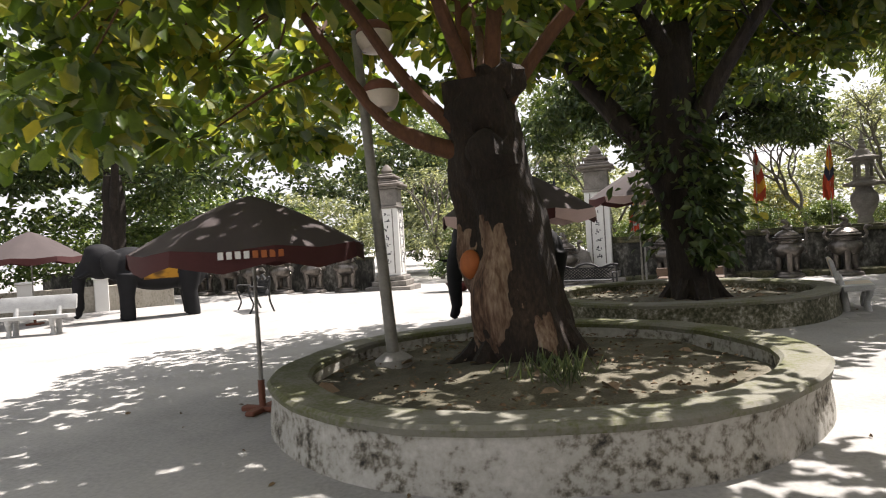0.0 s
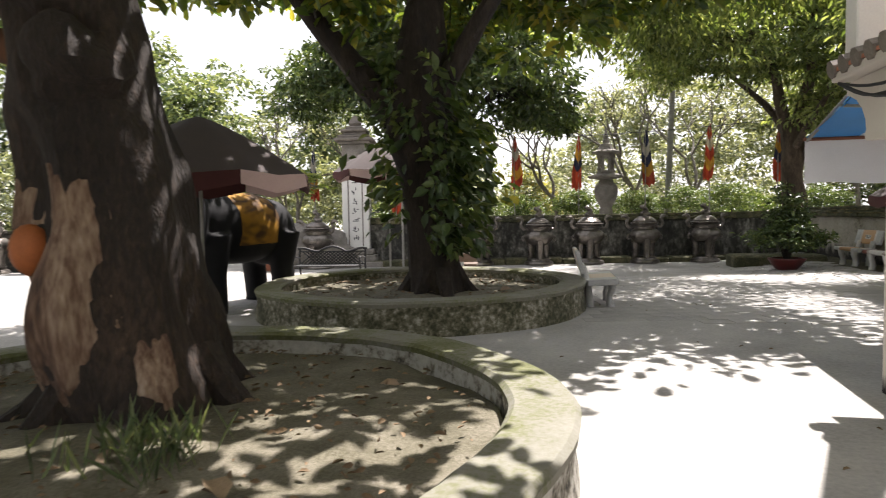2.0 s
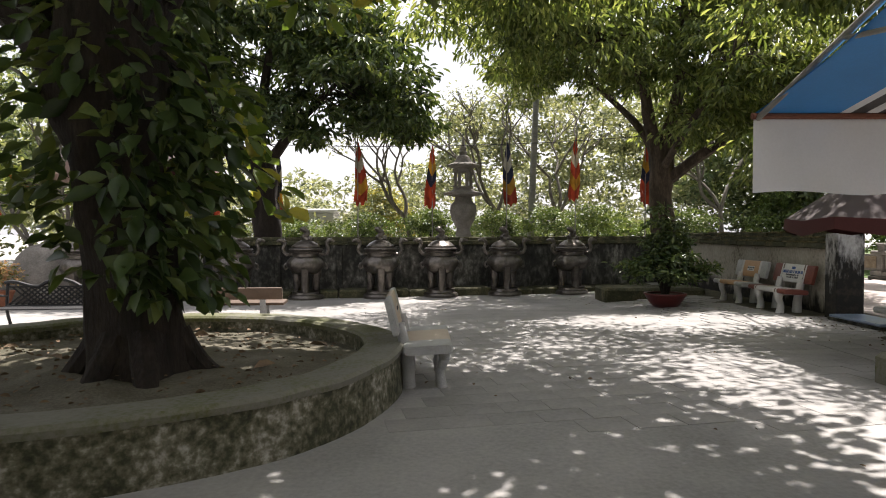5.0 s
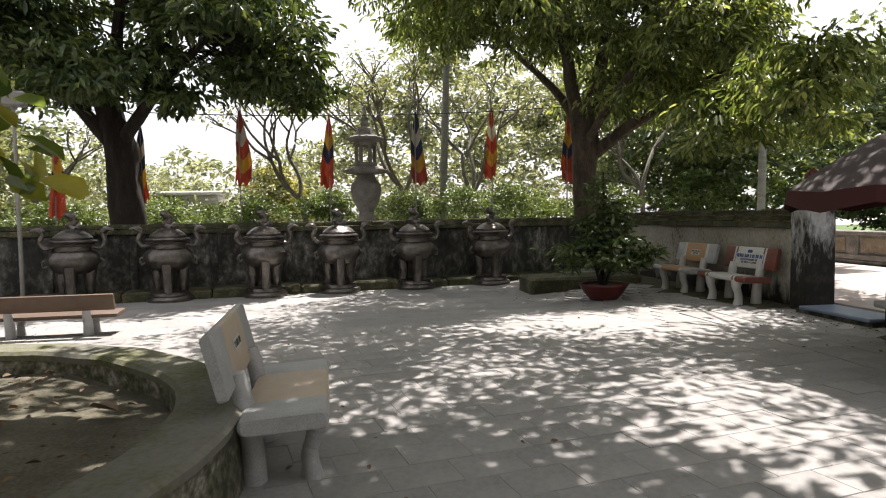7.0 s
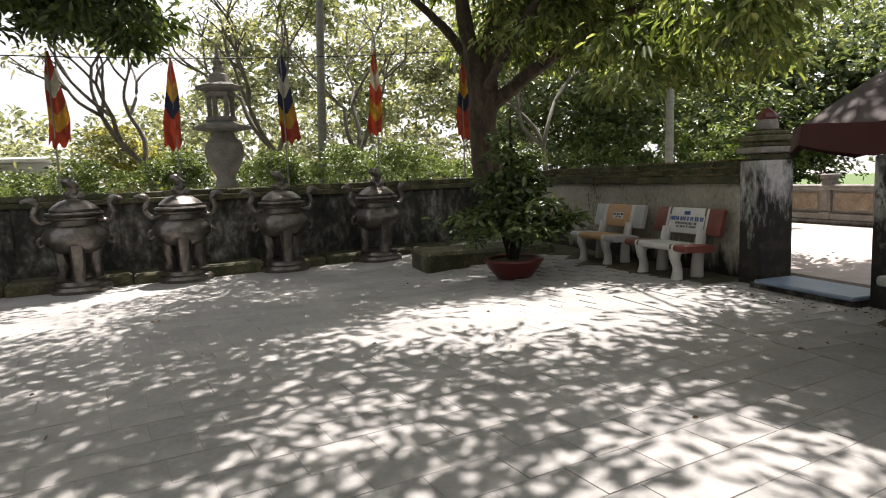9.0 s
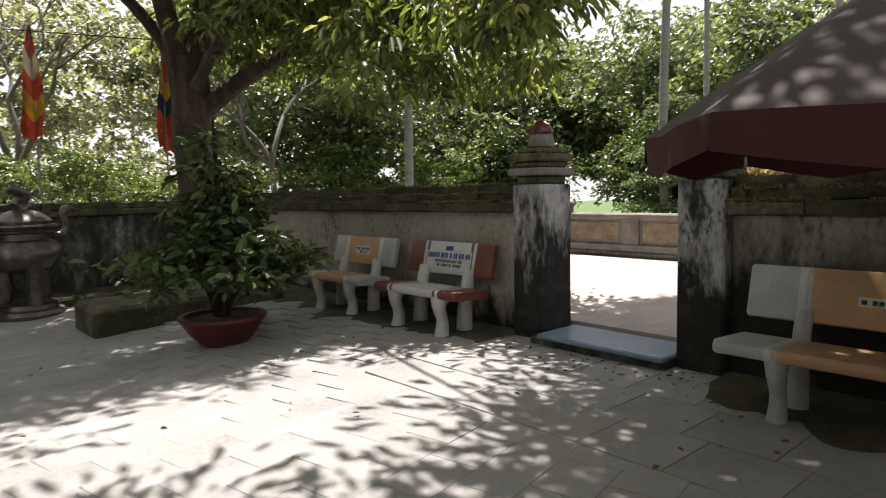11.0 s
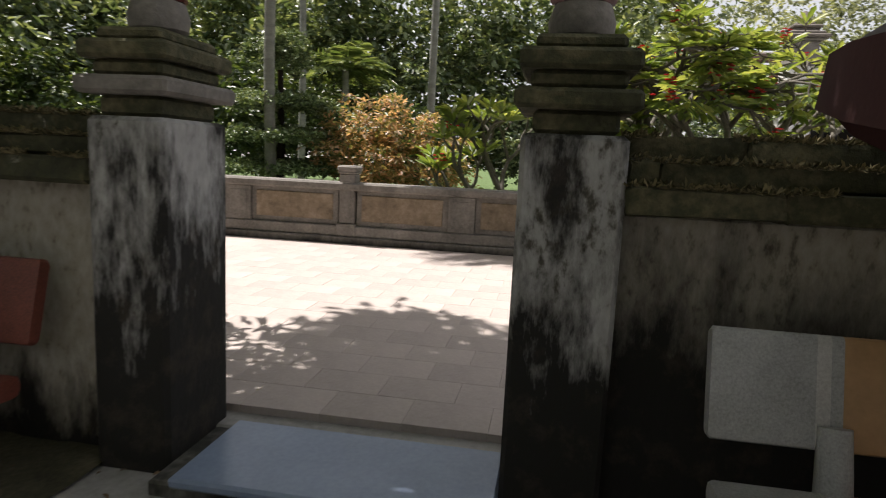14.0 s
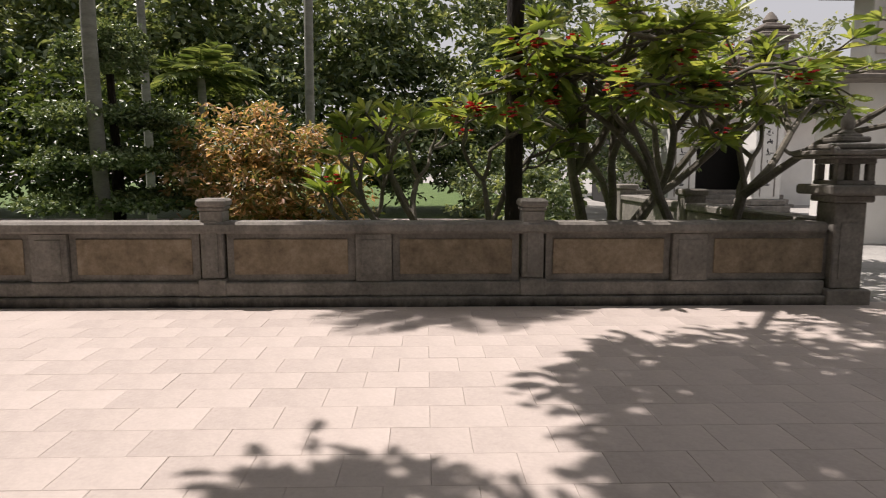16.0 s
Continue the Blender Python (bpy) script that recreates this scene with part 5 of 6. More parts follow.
# ---- the building and its awning ----
def shop():
    b = thing("shop_building", "cream plastered building corner with tiled eave and stained foot", "building", kind="structure")
    part("wall", Shape().box(2.32, 7.0, -7, 7.82, -0.1, 2.43, 0.02).box(2.75, 7.0, -7, 7.6, 2.43, 5.5, 0.02), CREAM_FOOT, b)
    s = Shape()
    prof = [(7.5, 1.93), (7.84, 1.93), (7.88, 1.95), (7.88, 1.99), (7.86, 2.02), (7.88, 2.10), (7.94, 2.19), (8.04, 2.27), (8.16, 2.32), (8.22, 2.33), (8.22, 2.38), (8.28, 2.39), (8.28, 2.428), (7.5, 2.428)]
    n = len(prof)
    s.add([(x, y, z) for x in (2.20, 2.72) for y, z in prof], [tuple(range(n)), tuple(range(2 * n - 1, n - 1, -1))] + [(k, n + k, n + (k + 1) % n, (k + 1) % n) for k in range(n)])
    part("corbel", s, CREAM, b, "cream moulded corbel under the eave")
    part("eave", Shape().box(2.06, 2.8, -7, 8.16, 2.43, 2.50, 0.01), CREAM, b)
    for k in range(40):
        y = 8.1 - k * 0.22
        part("roof_tile", Shape().tube([(2.03, y, 2.525), (2.4, y, 2.60), (2.76, y, 2.70)], [0.075, 0.075, 0.07], 8), TILE_GREY, b)
    part("roof_bed", Shape().add([(2.05, -7, 2.501), (2.76, -7, 2.64), (2.76, 8.16, 2.64), (2.05, 8.16, 2.501), (2.05, -7, 2.53), (2.76, -7, 2.67), (2.76, 8.16, 2.67), (2.05, 8.16, 2.53)], [(0, 3, 2, 1), (4, 5, 6, 7), (0, 1, 5, 4), (1, 2, 6, 5), (2, 3, 7, 6), (3, 0, 4, 7)]), TILE, b)
    part("corner_post", Shape().box(2.14, 2.36, 7.90, 8.12, 2.60, 5.5, 0.012), WHITE, b, "white corner post above the eave")
    for k, (dz, dy) in enumerate(((0.32, 0.5), (0.22, 0.9), (0.40, 1.4))):
        part("cable", Shape().tube(curved([(2.10, 8.12, 2.42), (2.12, 7.7 - dy * 0.3, 2.42 - dz * 0.6), (2.2, 7.2 - dy, 2.42 - dz * 0.5), (2.2, 5.6 - dy, 2.25)], 5), [0.012] * 16, 6), INK, b)


shop()


def awning():
    t = thing("awning", "blue striped tarpaulin awning with a white hanging valance", "awning")
    x0, y0, z0, y1, z1 = 2.62, 10.4, 2.22, 8.0, 2.97
    stripes = [(0.0, 0.55, BLUE), (0.55, 0.62, WHITETARP), (0.62, 0.72, DARKSTRIPE), (0.72, 0.80, WHITETARP), (0.80, 0.90, DARKSTRIPE), (0.90, 0.97, WHITETARP), (0.97, 1.5, BLUE), (1.5, 1.57, WHITETARP), (1.57, 1.67, DARKSTRIPE), (1.67, 1.74, WHITETARP), (1.74, 1.84, DARKSTRIPE), (1.84, 1.9, WHITETARP), (1.9, 3.4, BLUE)]
    for k, (a, b, cloth) in enumerate(stripes):
        s = Shape()
        vs = []
        for i in range(7):
            f = i / 6
            z = z0 + (z1 - z0) * f - 0.12 * math.sin(f * math.pi)
            for x in (a, b):
                vs += [(x0 + x, y0 + (y1 - y0) * f, z), (x0 + x, y0 + (y1 - y0) * f, z + 0.006)]
        fs = []
        for i in range(6):
            q = 4 * i
            fs += [(q, q + 2, q + 6, q + 4), (q + 1, q + 5, q + 7, q + 3)]
        part("tarpaulin", s.add(vs, fs), cloth, t, smooth=60)
    v = Shape()
    vs = []
    for i in range(33):
        x = x0 + 3.4 * i / 32
        for z, w in ((z0 - 0.01, 0.0), (z0 - 0.28, 0.5), (z0 - 0.52 + 0.015 * math.sin(i * 0.7), 1.0)):
            vs.append((x, y0 + 0.02 + 0.025 * w * math.sin(i * 0.9), z))
    part("valance", v.add(vs, [(3 * i + j, 3 * i + j + 1, 3 * i + j + 4, 3 * i + j + 3) for i in range(32) for j in range(2)]), WHITETARP, t, "plain white valance", smooth=60)
    part("front_rail", Shape().tube([(x0 - 0.02, y0, z0 - 0.015), (x0 + 3.4, y0, z0 - 0.015)], [0.022, 0.022], 8), RUST, t)
    for x in (0.02, 1.15, 2.3, 3.38):
        part("rafter", Shape().tube([(x0 + x, y0, z0 - 0.03), (x0 + x, y1, z1 - 0.06)], [0.02, 0.02], 8), STEEL, t)
    for x in (3.38,):
        part("post", Shape().tube([(x0 + x, y0, 0), (x0 + x, y0, z0)], [0.025, 0.025], 8), STEEL, t)
    part("strut", Shape().tube([(x0 + 0.02, y1 + 0.05, 2.2), (x0 + 0.02, y0 - 0.9, z0 + 0.22)], [0.015, 0.015], 8), STEEL, t)


awning()
solid("kerb_box", Shape().box(4.72, 6.2, 11.0, 12.3, -0.05, 0.30, 0.05), RING_TOP, "low mossy concrete planting box under the awning", "planter box")


# ---- gate columns ----
def column(at, h):
    t = thing("gate_column", "tall white gate column with dark written couplets and carved top", "column", at=at, group="columns of the main gate")
    part("plinth", Shape().box(-0.85, 0.85, -0.85, 0.85, -0.4, 0.12, 0.02).box(-0.65, 0.65, -0.65, 0.65, 0.12, 0.32, 0.02).box(-0.55, 0.55, -0.55, 0.55, 0.32, 0.5, 0.03), STONE, t)
    part("shaft", Shape().box(-0.42, 0.42, -0.42, 0.42, 0.5, h - 1.1, 0.02), WHITE, t)
    part("frieze", Shape().box(-0.47, 0.47, -0.47, 0.47, h - 1.1, h - 1.02, 0.015).box(-0.40, 0.40, -0.40, 0.40, h - 1.02, h - 0.38, 0.02).box(-0.5, 0.5, -0.5, 0.5, h - 0.38, h - 0.3, 0.015), STONE, t)
    s = Shape()
    for k, (q, z) in enumerate(((0.62, h - 0.3), (0.5, h - 0.2), (0.36, h - 0.1), (0.42, h), (0.26, h + 0.1))):
        s.box(-q, q, -q, q, z, z + 0.1, 0.03)
    s.lathe([(0.16, h + 0.2), (0.22, h + 0.3), (0.16, h + 0.42), (0.05, h + 0.55)], 12)
    part("top", s, TILE_GREY, t, "dark tiered top")
    r = random.Random(8)
    for q, name in ((0, "couplet"), (1, "couplet")):
        c = Shape()
        z = h - 1.3
        while z > 0.75:
            for _ in range(5):
                u, w = r.uniform(-0.12, 0.06), r.uniform(0.04, 0.16)
                dz = r.uniform(-0.09, 0.07)
                bx = (u, min(u + w, 0.13)) if r.random() < 0.6 else (u, u + 0.03)
                hz = 0.025 if bx[1] - bx[0] > 0.035 else r.uniform(0.06, 0.12)
                c.box(bx[0], bx[1] + 0.002, -0.429, -0.4205, z + dz, z + dz + hz, 0.002, Matrix.Rotation(-math.pi / 2 * q * -1, 4, "Z"))
            z -= 0.30
        part(name, c, INK, t, "column of dark brush strokes")
        e = Shape()
        for x in (-0.24, 0.20):
            e.box(x, x + 0.04, -0.435, -0.4205, 0.6, h - 1.15, 0.004, Matrix.Rotation(math.pi / 2 * q, 4, "Z"))
        part("border", e, STONE, t)


column(pose(-13.9, 19.3, -0.1, 0, 0, 20), 4.1)
column(pose(-6.75, 21.9, -0.15, 0, 0, 12), 4.2)
w = solid("wall_left", Shape().box(-18, 0, 0, 0.3, -0.5, 1.05, 0.01), WALL_DARK, "stained grey masonry wall west of the main gate", "wall", at=pose(-14.6, 18.9, 0, 0, 0, 9), kind="structure")
coping(w, -18, 0, 0, 0.3, [(1.05, 1.14)], [0.06], "x")


# ---- flags, pagoda and wire ----
def flag(x, y, h, order, sway):
    g = gz(x, y)
    t = thing("flag", "drooping striped festival flag on a thin pole", "flag", at=pose(x, y, g), group="row of festival flags")
    part("pole", Shape().tube([(0, 0, 0), (0.01, 0, h * 0.6), (0, 0, h)], [0.022, 0.018, 0.012], 8), STEEL, t)
    n = len(order)
    for k, m in enumerate(order):
        vs = []
        for i in range(9):
            u = i / 8
            for e in (0, 1):
                f = (k + e) / n
                if k + e:
                    f += 0.16 * (1 - abs(2 * u - 0.9)) * (1 if k + e < n else 0.4)
                if k + e == n:
                    f += 0.10 * abs(math.sin(i * 2.1 + x))
                wd = 0.04 + 0.56 * f ** 0.9 * (1.2 - 0.5 * f)
                fold = 0.07 * math.sin(u * 9 + f * 3 + x)
                vs.append((0.02 + (u - 0.35) * sway * wd + 0.05 * f * math.sin(f * 5 + x), fold * f + 0.004 * k, h - 0.05 - 1.75 * f))
        part("cloth", Shape().add(vs, [(2 * i, 2 * i + 1, 2 * i + 3, 2 * i + 2) for i in range(8)]), m, t, smooth=60)


kinds = [[REDCLOTH, YELLOW, BLUECLOTH, REDCLOTH, REDCLOTH], [BLUECLOTH, WHITECLOTH, BLUECLOTH, YELLOW, REDCLOTH], [REDCLOTH, WHITECLOTH, REDCLOTH, YELLOW, REDCLOTH]]
for k, (x, y, h) in enumerate(((-6.6, 26.0, 3.7), (-4.5, 26.0, 4.1), (-2.05, 26.0, 4.5), (0.28, 26.0, 4.4), (2.6, 26.0, 4.5), (4.75, 26.0, 4.6), (7.0, 26.2, 4.3), (-9.5, 25.0, 4.2), (-12.2, 24.2, 4.1))):
    flag(x, y, h, kinds[k % 3], 1 if k % 2 == 0 else -0.85)
solid("overhead_wire", Shape().tube(curved([(-12, 25.8, 4.6), (-4, 25.9, 4.15), (3, 25.95, 4.2), (9, 26.0, 4.6)], 6), [0.012] * 19, 5), INK, "thin dark wire strung behind the flags", "wire")


def pagoda():
    t = thing("stone_pagoda", "tall grey stone tiered lantern behind the wall", "stone lantern", at=pose(1.25, 26.0, -0.2))
    part("pedestal", Shape().box(-0.4, 0.4, -0.4, 0.4, 0, 1.3, 0.03), STONE, t)
    part("jar", Shape().lathe([(0.22, 1.3), (0.24, 1.6), (0.20, 1.75), (0.36, 2.05), (0.42, 2.3), (0.40, 2.5), (0.28, 2.62), (0.24, 2.75)], 20), STONE, t)
    for z, R in ((2.75, 0.62), (3.62, 0.50)):
        part("roof", Shape().lathe([(0.25, z), (R, z + 0.06), (R * 1.02, z + 0.13), (R * 0.6, z + 0.2), (0.26, z + 0.27)], 6), STONE, t)
    for k in range(6):
        a = k * math.pi / 3
        part("firebox_post", Shape().box(-0.05, 0.05, -0.05, 0.05, 3.081, 3.519, 0.01, Matrix.Translation((0.24 * math.cos(a), 0.24 * math.sin(a), 0))), STONE, t)
    part("firebox_floor", Shape().lathe([(0.32, 3.0), (0.32, 3.08)], 6), STONE, t)
    part("firebox_top", Shape().lathe([(0.32, 3.52), (0.32, 3.62)], 6), STONE, t)
    part("spire", Shape().lathe([(0.24, 3.88), (0.20, 4.0), (0.10, 4.06), (0.13, 4.14), (0.09, 4.2), (0.11, 4.28), (0.06, 4.36), (0.03, 4.62)], 10), STONE, t)


pagoda()


def floodlight():
    t = thing("floodlight_pole", "thin steel pole with a small floodlight", "lamp post", at=pose(-4.9, 20.6, -0.2))
    part("pole", Shape().tube([(0, 0, 0), (0, 0, 3.6)], [0.035, 0.03], 8), STEEL, t)
    part("floodlight", Shape().box(-0.2, 0.2, -0.12, 0.1, 3.6, 3.86, 0.03, pose(0, 0, 0, 0, 0, 15)), STEEL, t)


floodlight()


# ---- potted bush, iron benches, rock ----
def potted_bush(x, y):
    t = thing("potted_bush", "bushy potted shrub in a dark red glazed bowl", "potted plant", at=pose(x, y, gz(x, y)))
    part("pot", Shape().lathe([(0.20, 0), (0.24, 0.02), (0.34, 0.14), (0.40, 0.24), (0.42, 0.26), (0.42, 0.29), (0.37, 0.29), (0.35, 0.24)], 28), POT, t)
    part("earth", Shape().lathe([(0.36, 0.22), (0.355, 0.25), (0.1, 0.27)], 20), SOIL, t)
    s = Shape()
    r = random.Random(4)
    for k in range(7):
        a = k * 0.9
        s.tube(curved([(0.03 * math.cos(a), 0.03 * math.sin(a), 0.2), (0.2 * math.cos(a), 0.2 * math.sin(a), 0.8), (0.35 * math.cos(a), 0.35 * math.sin(a), 1.3)], 3), taper(0.03, 0.01, 7), 6)
    s.tube([(0, 0, 0.2), (0.02, 0, 1.2), (0, 0, 2.2)], [0.05, 0.035, 0.015], 7)
    part("stem", s, BARK, t)
    tufts("leaves", clumps([(0, 0, 0.78, 0.88, 0.84, 0.36), (0.1, 0, 1.15, 0.55, 0.5, 0.3), (0, 0, 1.6, 0.26, 0.26, 0.45)], 150, 5, -0.9), 26, 0.16, 0.12, 0.42, G["shade"], t, 6)


potted_bush(5.1, 19.0)
potted_bush(-10.0, 17.4)


def iron_bench(at):
    t = thing("iron_bench", "black cast-iron bench with lattice back", "bench", at=at, group="cast-iron benches")
    s = Shape()
    for k in range(17):
        x = -0.72 + k * 0.09
        for q in (-1, 1):
            xe = x + q * 0.32
            xa, za, xb, zb = x, 0.46, xe, 0.78
            if abs(xe) <= 0.74:
                s.tube([(xa, 0, za), (xb, -0.03, zb)], [0.015, 0.015], 5)
    part("lattice_back", s, IRON, t)
    crest = [(x / 10, -0.04, 0.84 + 0.05 * math.cos(x * 0.9) + (0.04 if abs(x) < 3 else 0)) for x in range(-8, 9)]
    part("back_frame", Shape().tube(crest, [0.034] * 17, 6).tube([(-0.75, 0, 0.44), (0.75, 0, 0.44)], [0.018, 0.018], 6).tube([(-0.75, -0.03, 0.79), (0.75, -0.03, 0.79)], [0.016, 0.016], 6), IRON, t)
    for k in range(6):
        part("slat", Shape().box(-0.75, 0.75, 0.03 + k * 0.072, 0.088 + k * 0.072, 0.41, 0.435, 0.006), IRON, t)
    for x in (-0.76, 0.76):
        part("leg", Shape().tube(curved([(x, -0.12, 0), (x, -0.02, 0.3), (x, -0.02, 0.6), (x, -0.05, 0.86)], 4), [0.024] * 13, 7).tube(curved([(x, 0.50, 0), (x, 0.40, 0.22), (x, 0.46, 0.42), (x, 0.50, 0.6), (x, 0.42, 0.68), (x, 0.0, 0.62)], 4), [0.022] * 21, 7), IRON, t)


iron_bench(pose(-5.3, 15.9, gz(-5, 15.9), 0, 0, 185) @ Matrix.Diagonal((1, 1, 0.8, 1)))
iron_bench(pose(-12.9, 11.9, 0, 0, 0, 150))


def rock():
    s = Shape().ball((0, 0, 0.45), (1.6, 0.6, 0.85), 40, 24)
    s.v = [tuple(Vector(p) * (1 + 0.22 * noise.fractal(Vector(p) * 0.9, 1.0, 2.0, 4) + 0.05 * noise.noise(Vector(p) * 6))) for p in s.v]
    solid("ornamental_rock", s, STONE, "jagged pale grey ornamental rock by the entrance", "rock", at=pose(-8.0, 20.9, -0.2, 0, 0, 15), smooth=50)
    t = thing("potted_flowers", "orange flowering plant in a terracotta pot", "potted plant", at=pose(-8.7, 19.4, -0.13))
    part("pot", Shape().lathe([(0.2, 0), (0.3, 0.3), (0.33, 0.36), (0.30, 0.36)], 16), TILE, t)
    foliage("leaves", clumps([(0, 0, 0.65, 0.35, 0.35, 0.3)], 40, 3, -0.5), 20, 0.08, 0.1, 0.45, G["croton"], t, 4)


rock()
solid("planting_kerb", Shape().box(4.3, 6.6, 20.6, 21.6, -0.3, 0.16, 0.05), COPING, "low mossy stone bed by the corner of the walls", "planting bed")
s = Shape().ball((0, 0, 0), (0.11, 0.10, 0.15), 14, 9)
solid("clay_shrine", s, ORANGE, "small orange clay vessel fixed on the trunk", "ornament", at=pose(-2.98, 5.45, 1.27, 10, 0, 25))


def low_wall():
    w = thing("pedestal_wall", "low grey wall with white pedestals bearing flower pots", "wall", at=pose(-20.2, 10.2, 0, 0, 0, 62))
    part("panel_wall", Shape().box(-3.5, 3.5, -0.1, 0.1, -0.1, 0.8, 0.02), WALL, w)
    for x in (-2.6, -0.6, 1.4):
        part("pedestal", Shape().box(x - 0.2, x + 0.2, -0.2, 0.2, -0.1, 1.0, 0.02).box(x - 0.25, x + 0.25, -0.25, 0.25, 1.0, 1.08, 0.02), WHITE, w, "white pedestal")


low_wall()


# ---- garden behind the balustrade ----
solid("garden_lawn", Shape().box(13.3, 70, 11.9, 60, -0.2, 0.075, 0.005), GRASS, "rough green lawn and planting ground", "lawn", kind="structure")
solid("garden_path", Shape().box(15.5, 24, 15.2, 16.4, -0.1, 0.095, 0.005).box(22.6, 24, 13, 30, -0.1, 0.0945, 0.005), PAVER_REST, "pale paved garden path", "path", kind="structure")


def fronds(name, centre, count, length, seed, mat_key, parent, droop=0.9, leaflets=26):
    r = np.random.RandomState(seed)
    P, W, S = [], [], []
    st = Shape()
    for k in range(count):
        a, e = k * 2.399 + r.uniform(-0.2, 0.2), r.uniform(0.1, 1.25)
        d = np.array([math.cos(a) * math.cos(e), math.sin(a) * math.cos(e), math.sin(e)])
        pts = []
        for i in range(leaflets):
            f = i / leaflets
            p = np.array(centre) + d * length * f - np.array([0, 0, droop * length * 0.5 * f * f])
            pts.append(p)
            side = np.cross(d, [0, 0, 1.0])
            side /= np.linalg.norm(side)
            for q in (-1, 1):
                P.append(p)
                W.append(side * q * 0.8 + d * 0.6 + np.array([0, 0, -0.25]))
                S.append(length * 0.30 * math.sin(math.pi * min(1, f * 0.8 + 0.2)) + 0.05)
        st.tube([tuple(p) for p in pts[::4]], taper(0.025, 0.008, len(pts[::4])), 5)
    part("midribs", st, G[mat_key], parent)
    leaf_mesh(name, np.array(P), np.array(W), np.array(S), 0.10, G[mat_key], parent, seed=seed, hang=0.1)


def palm(x, y, h, r, lean, label, seed, crown=True, length=1.7):
    t = thing("palm", label, "palm tree")
    pth = curved([(x, y, 0), (x + lean * 0.3, y, h * 0.35), (x + lean * 0.7, y + lean * 0.4, h * 0.7), (x + lean, y + lean * 0.8, h)], 12)
    rad = [r * (1.25 - 0.35 * i / len(pth)) * (1 + 0.035 * (i % 2)) for i in range(len(pth))]
    part("trunk", Shape().tube(pth, rad, 14), PALM_BARK, t)
    if crown:
        fronds("fronds", tuple(pth[-1]), 17, length, seed, "palm", t)


palm(15.3, 20.0, 8.5, 0.078, -0.45, "slender grey-trunked areca palm behind the balustrade", 1)
palm(21.0, 20.6, 3.4, 0.09, 0.1, "short palm with a bright green crown in the garden", 2, length=1.5)
palm(19.5, 21.2, 7.5, 0.07, 0.1, "thin tall areca palm in the garden", 3)
palm(19.2, 18.0, 8.0, 0.075, -0.1, "thin tall areca palm among the shrubs", 4)
palm(12.6, 25.5, 8.5, 0.09, 0.2, "tall grey-trunked areca palm beyond the wall", 5)
palm(3.6, 28.0, 7.5, 0.10, 0.3, "slim palm beyond the back wall", 6)


def topiary(x, y):
    t = thing("topiary", "dark green bush clipped into stacked cloud tiers", "topiary")
    part("trunk", Shape().tube(curved([(x, y, 0), (x + 0.05, y, 1.2), (x, y, 2.7)], 5), taper(0.10, 0.05, 11), 9, 0.2), BARK, t)
    for k, (z, R, H) in enumerate(((0.36, 1.22, 0.17), (0.93, 1.16, 0.17), (1.50, 1.08, 0.17), (2.07, 0.96, 0.17), (2.92, 0.56, 0.42))):
        c = clumps([(x, y, z, R, R, H)], 200 if k < 4 else 130, 80 + k, -0.6)
        tufts("tier", c, 60, 0.13, 0.062, 0.55, G["topiary"], t, 90 + k, 0.6, 0.0)


topiary(15.95, 20.15)
t = thing("croton_bush", "orange and green croton bush behind the balustrade", "bush")
tufts("leaves", clumps([(16.3, 18.55, 1.15, 0.95, 1.05, 1.15), (16.4, 17.5, 1.0, 0.8, 0.85, 1.0)], 260, 71, -0.9), 40, 0.22, 0.11, 0.4, G["croton"], t, 72)
part("stem", Shape().tube([(16.3, 18.5, 0), (16.3, 18.5, 1.2)], [0.06, 0.03], 7), BARK, t)


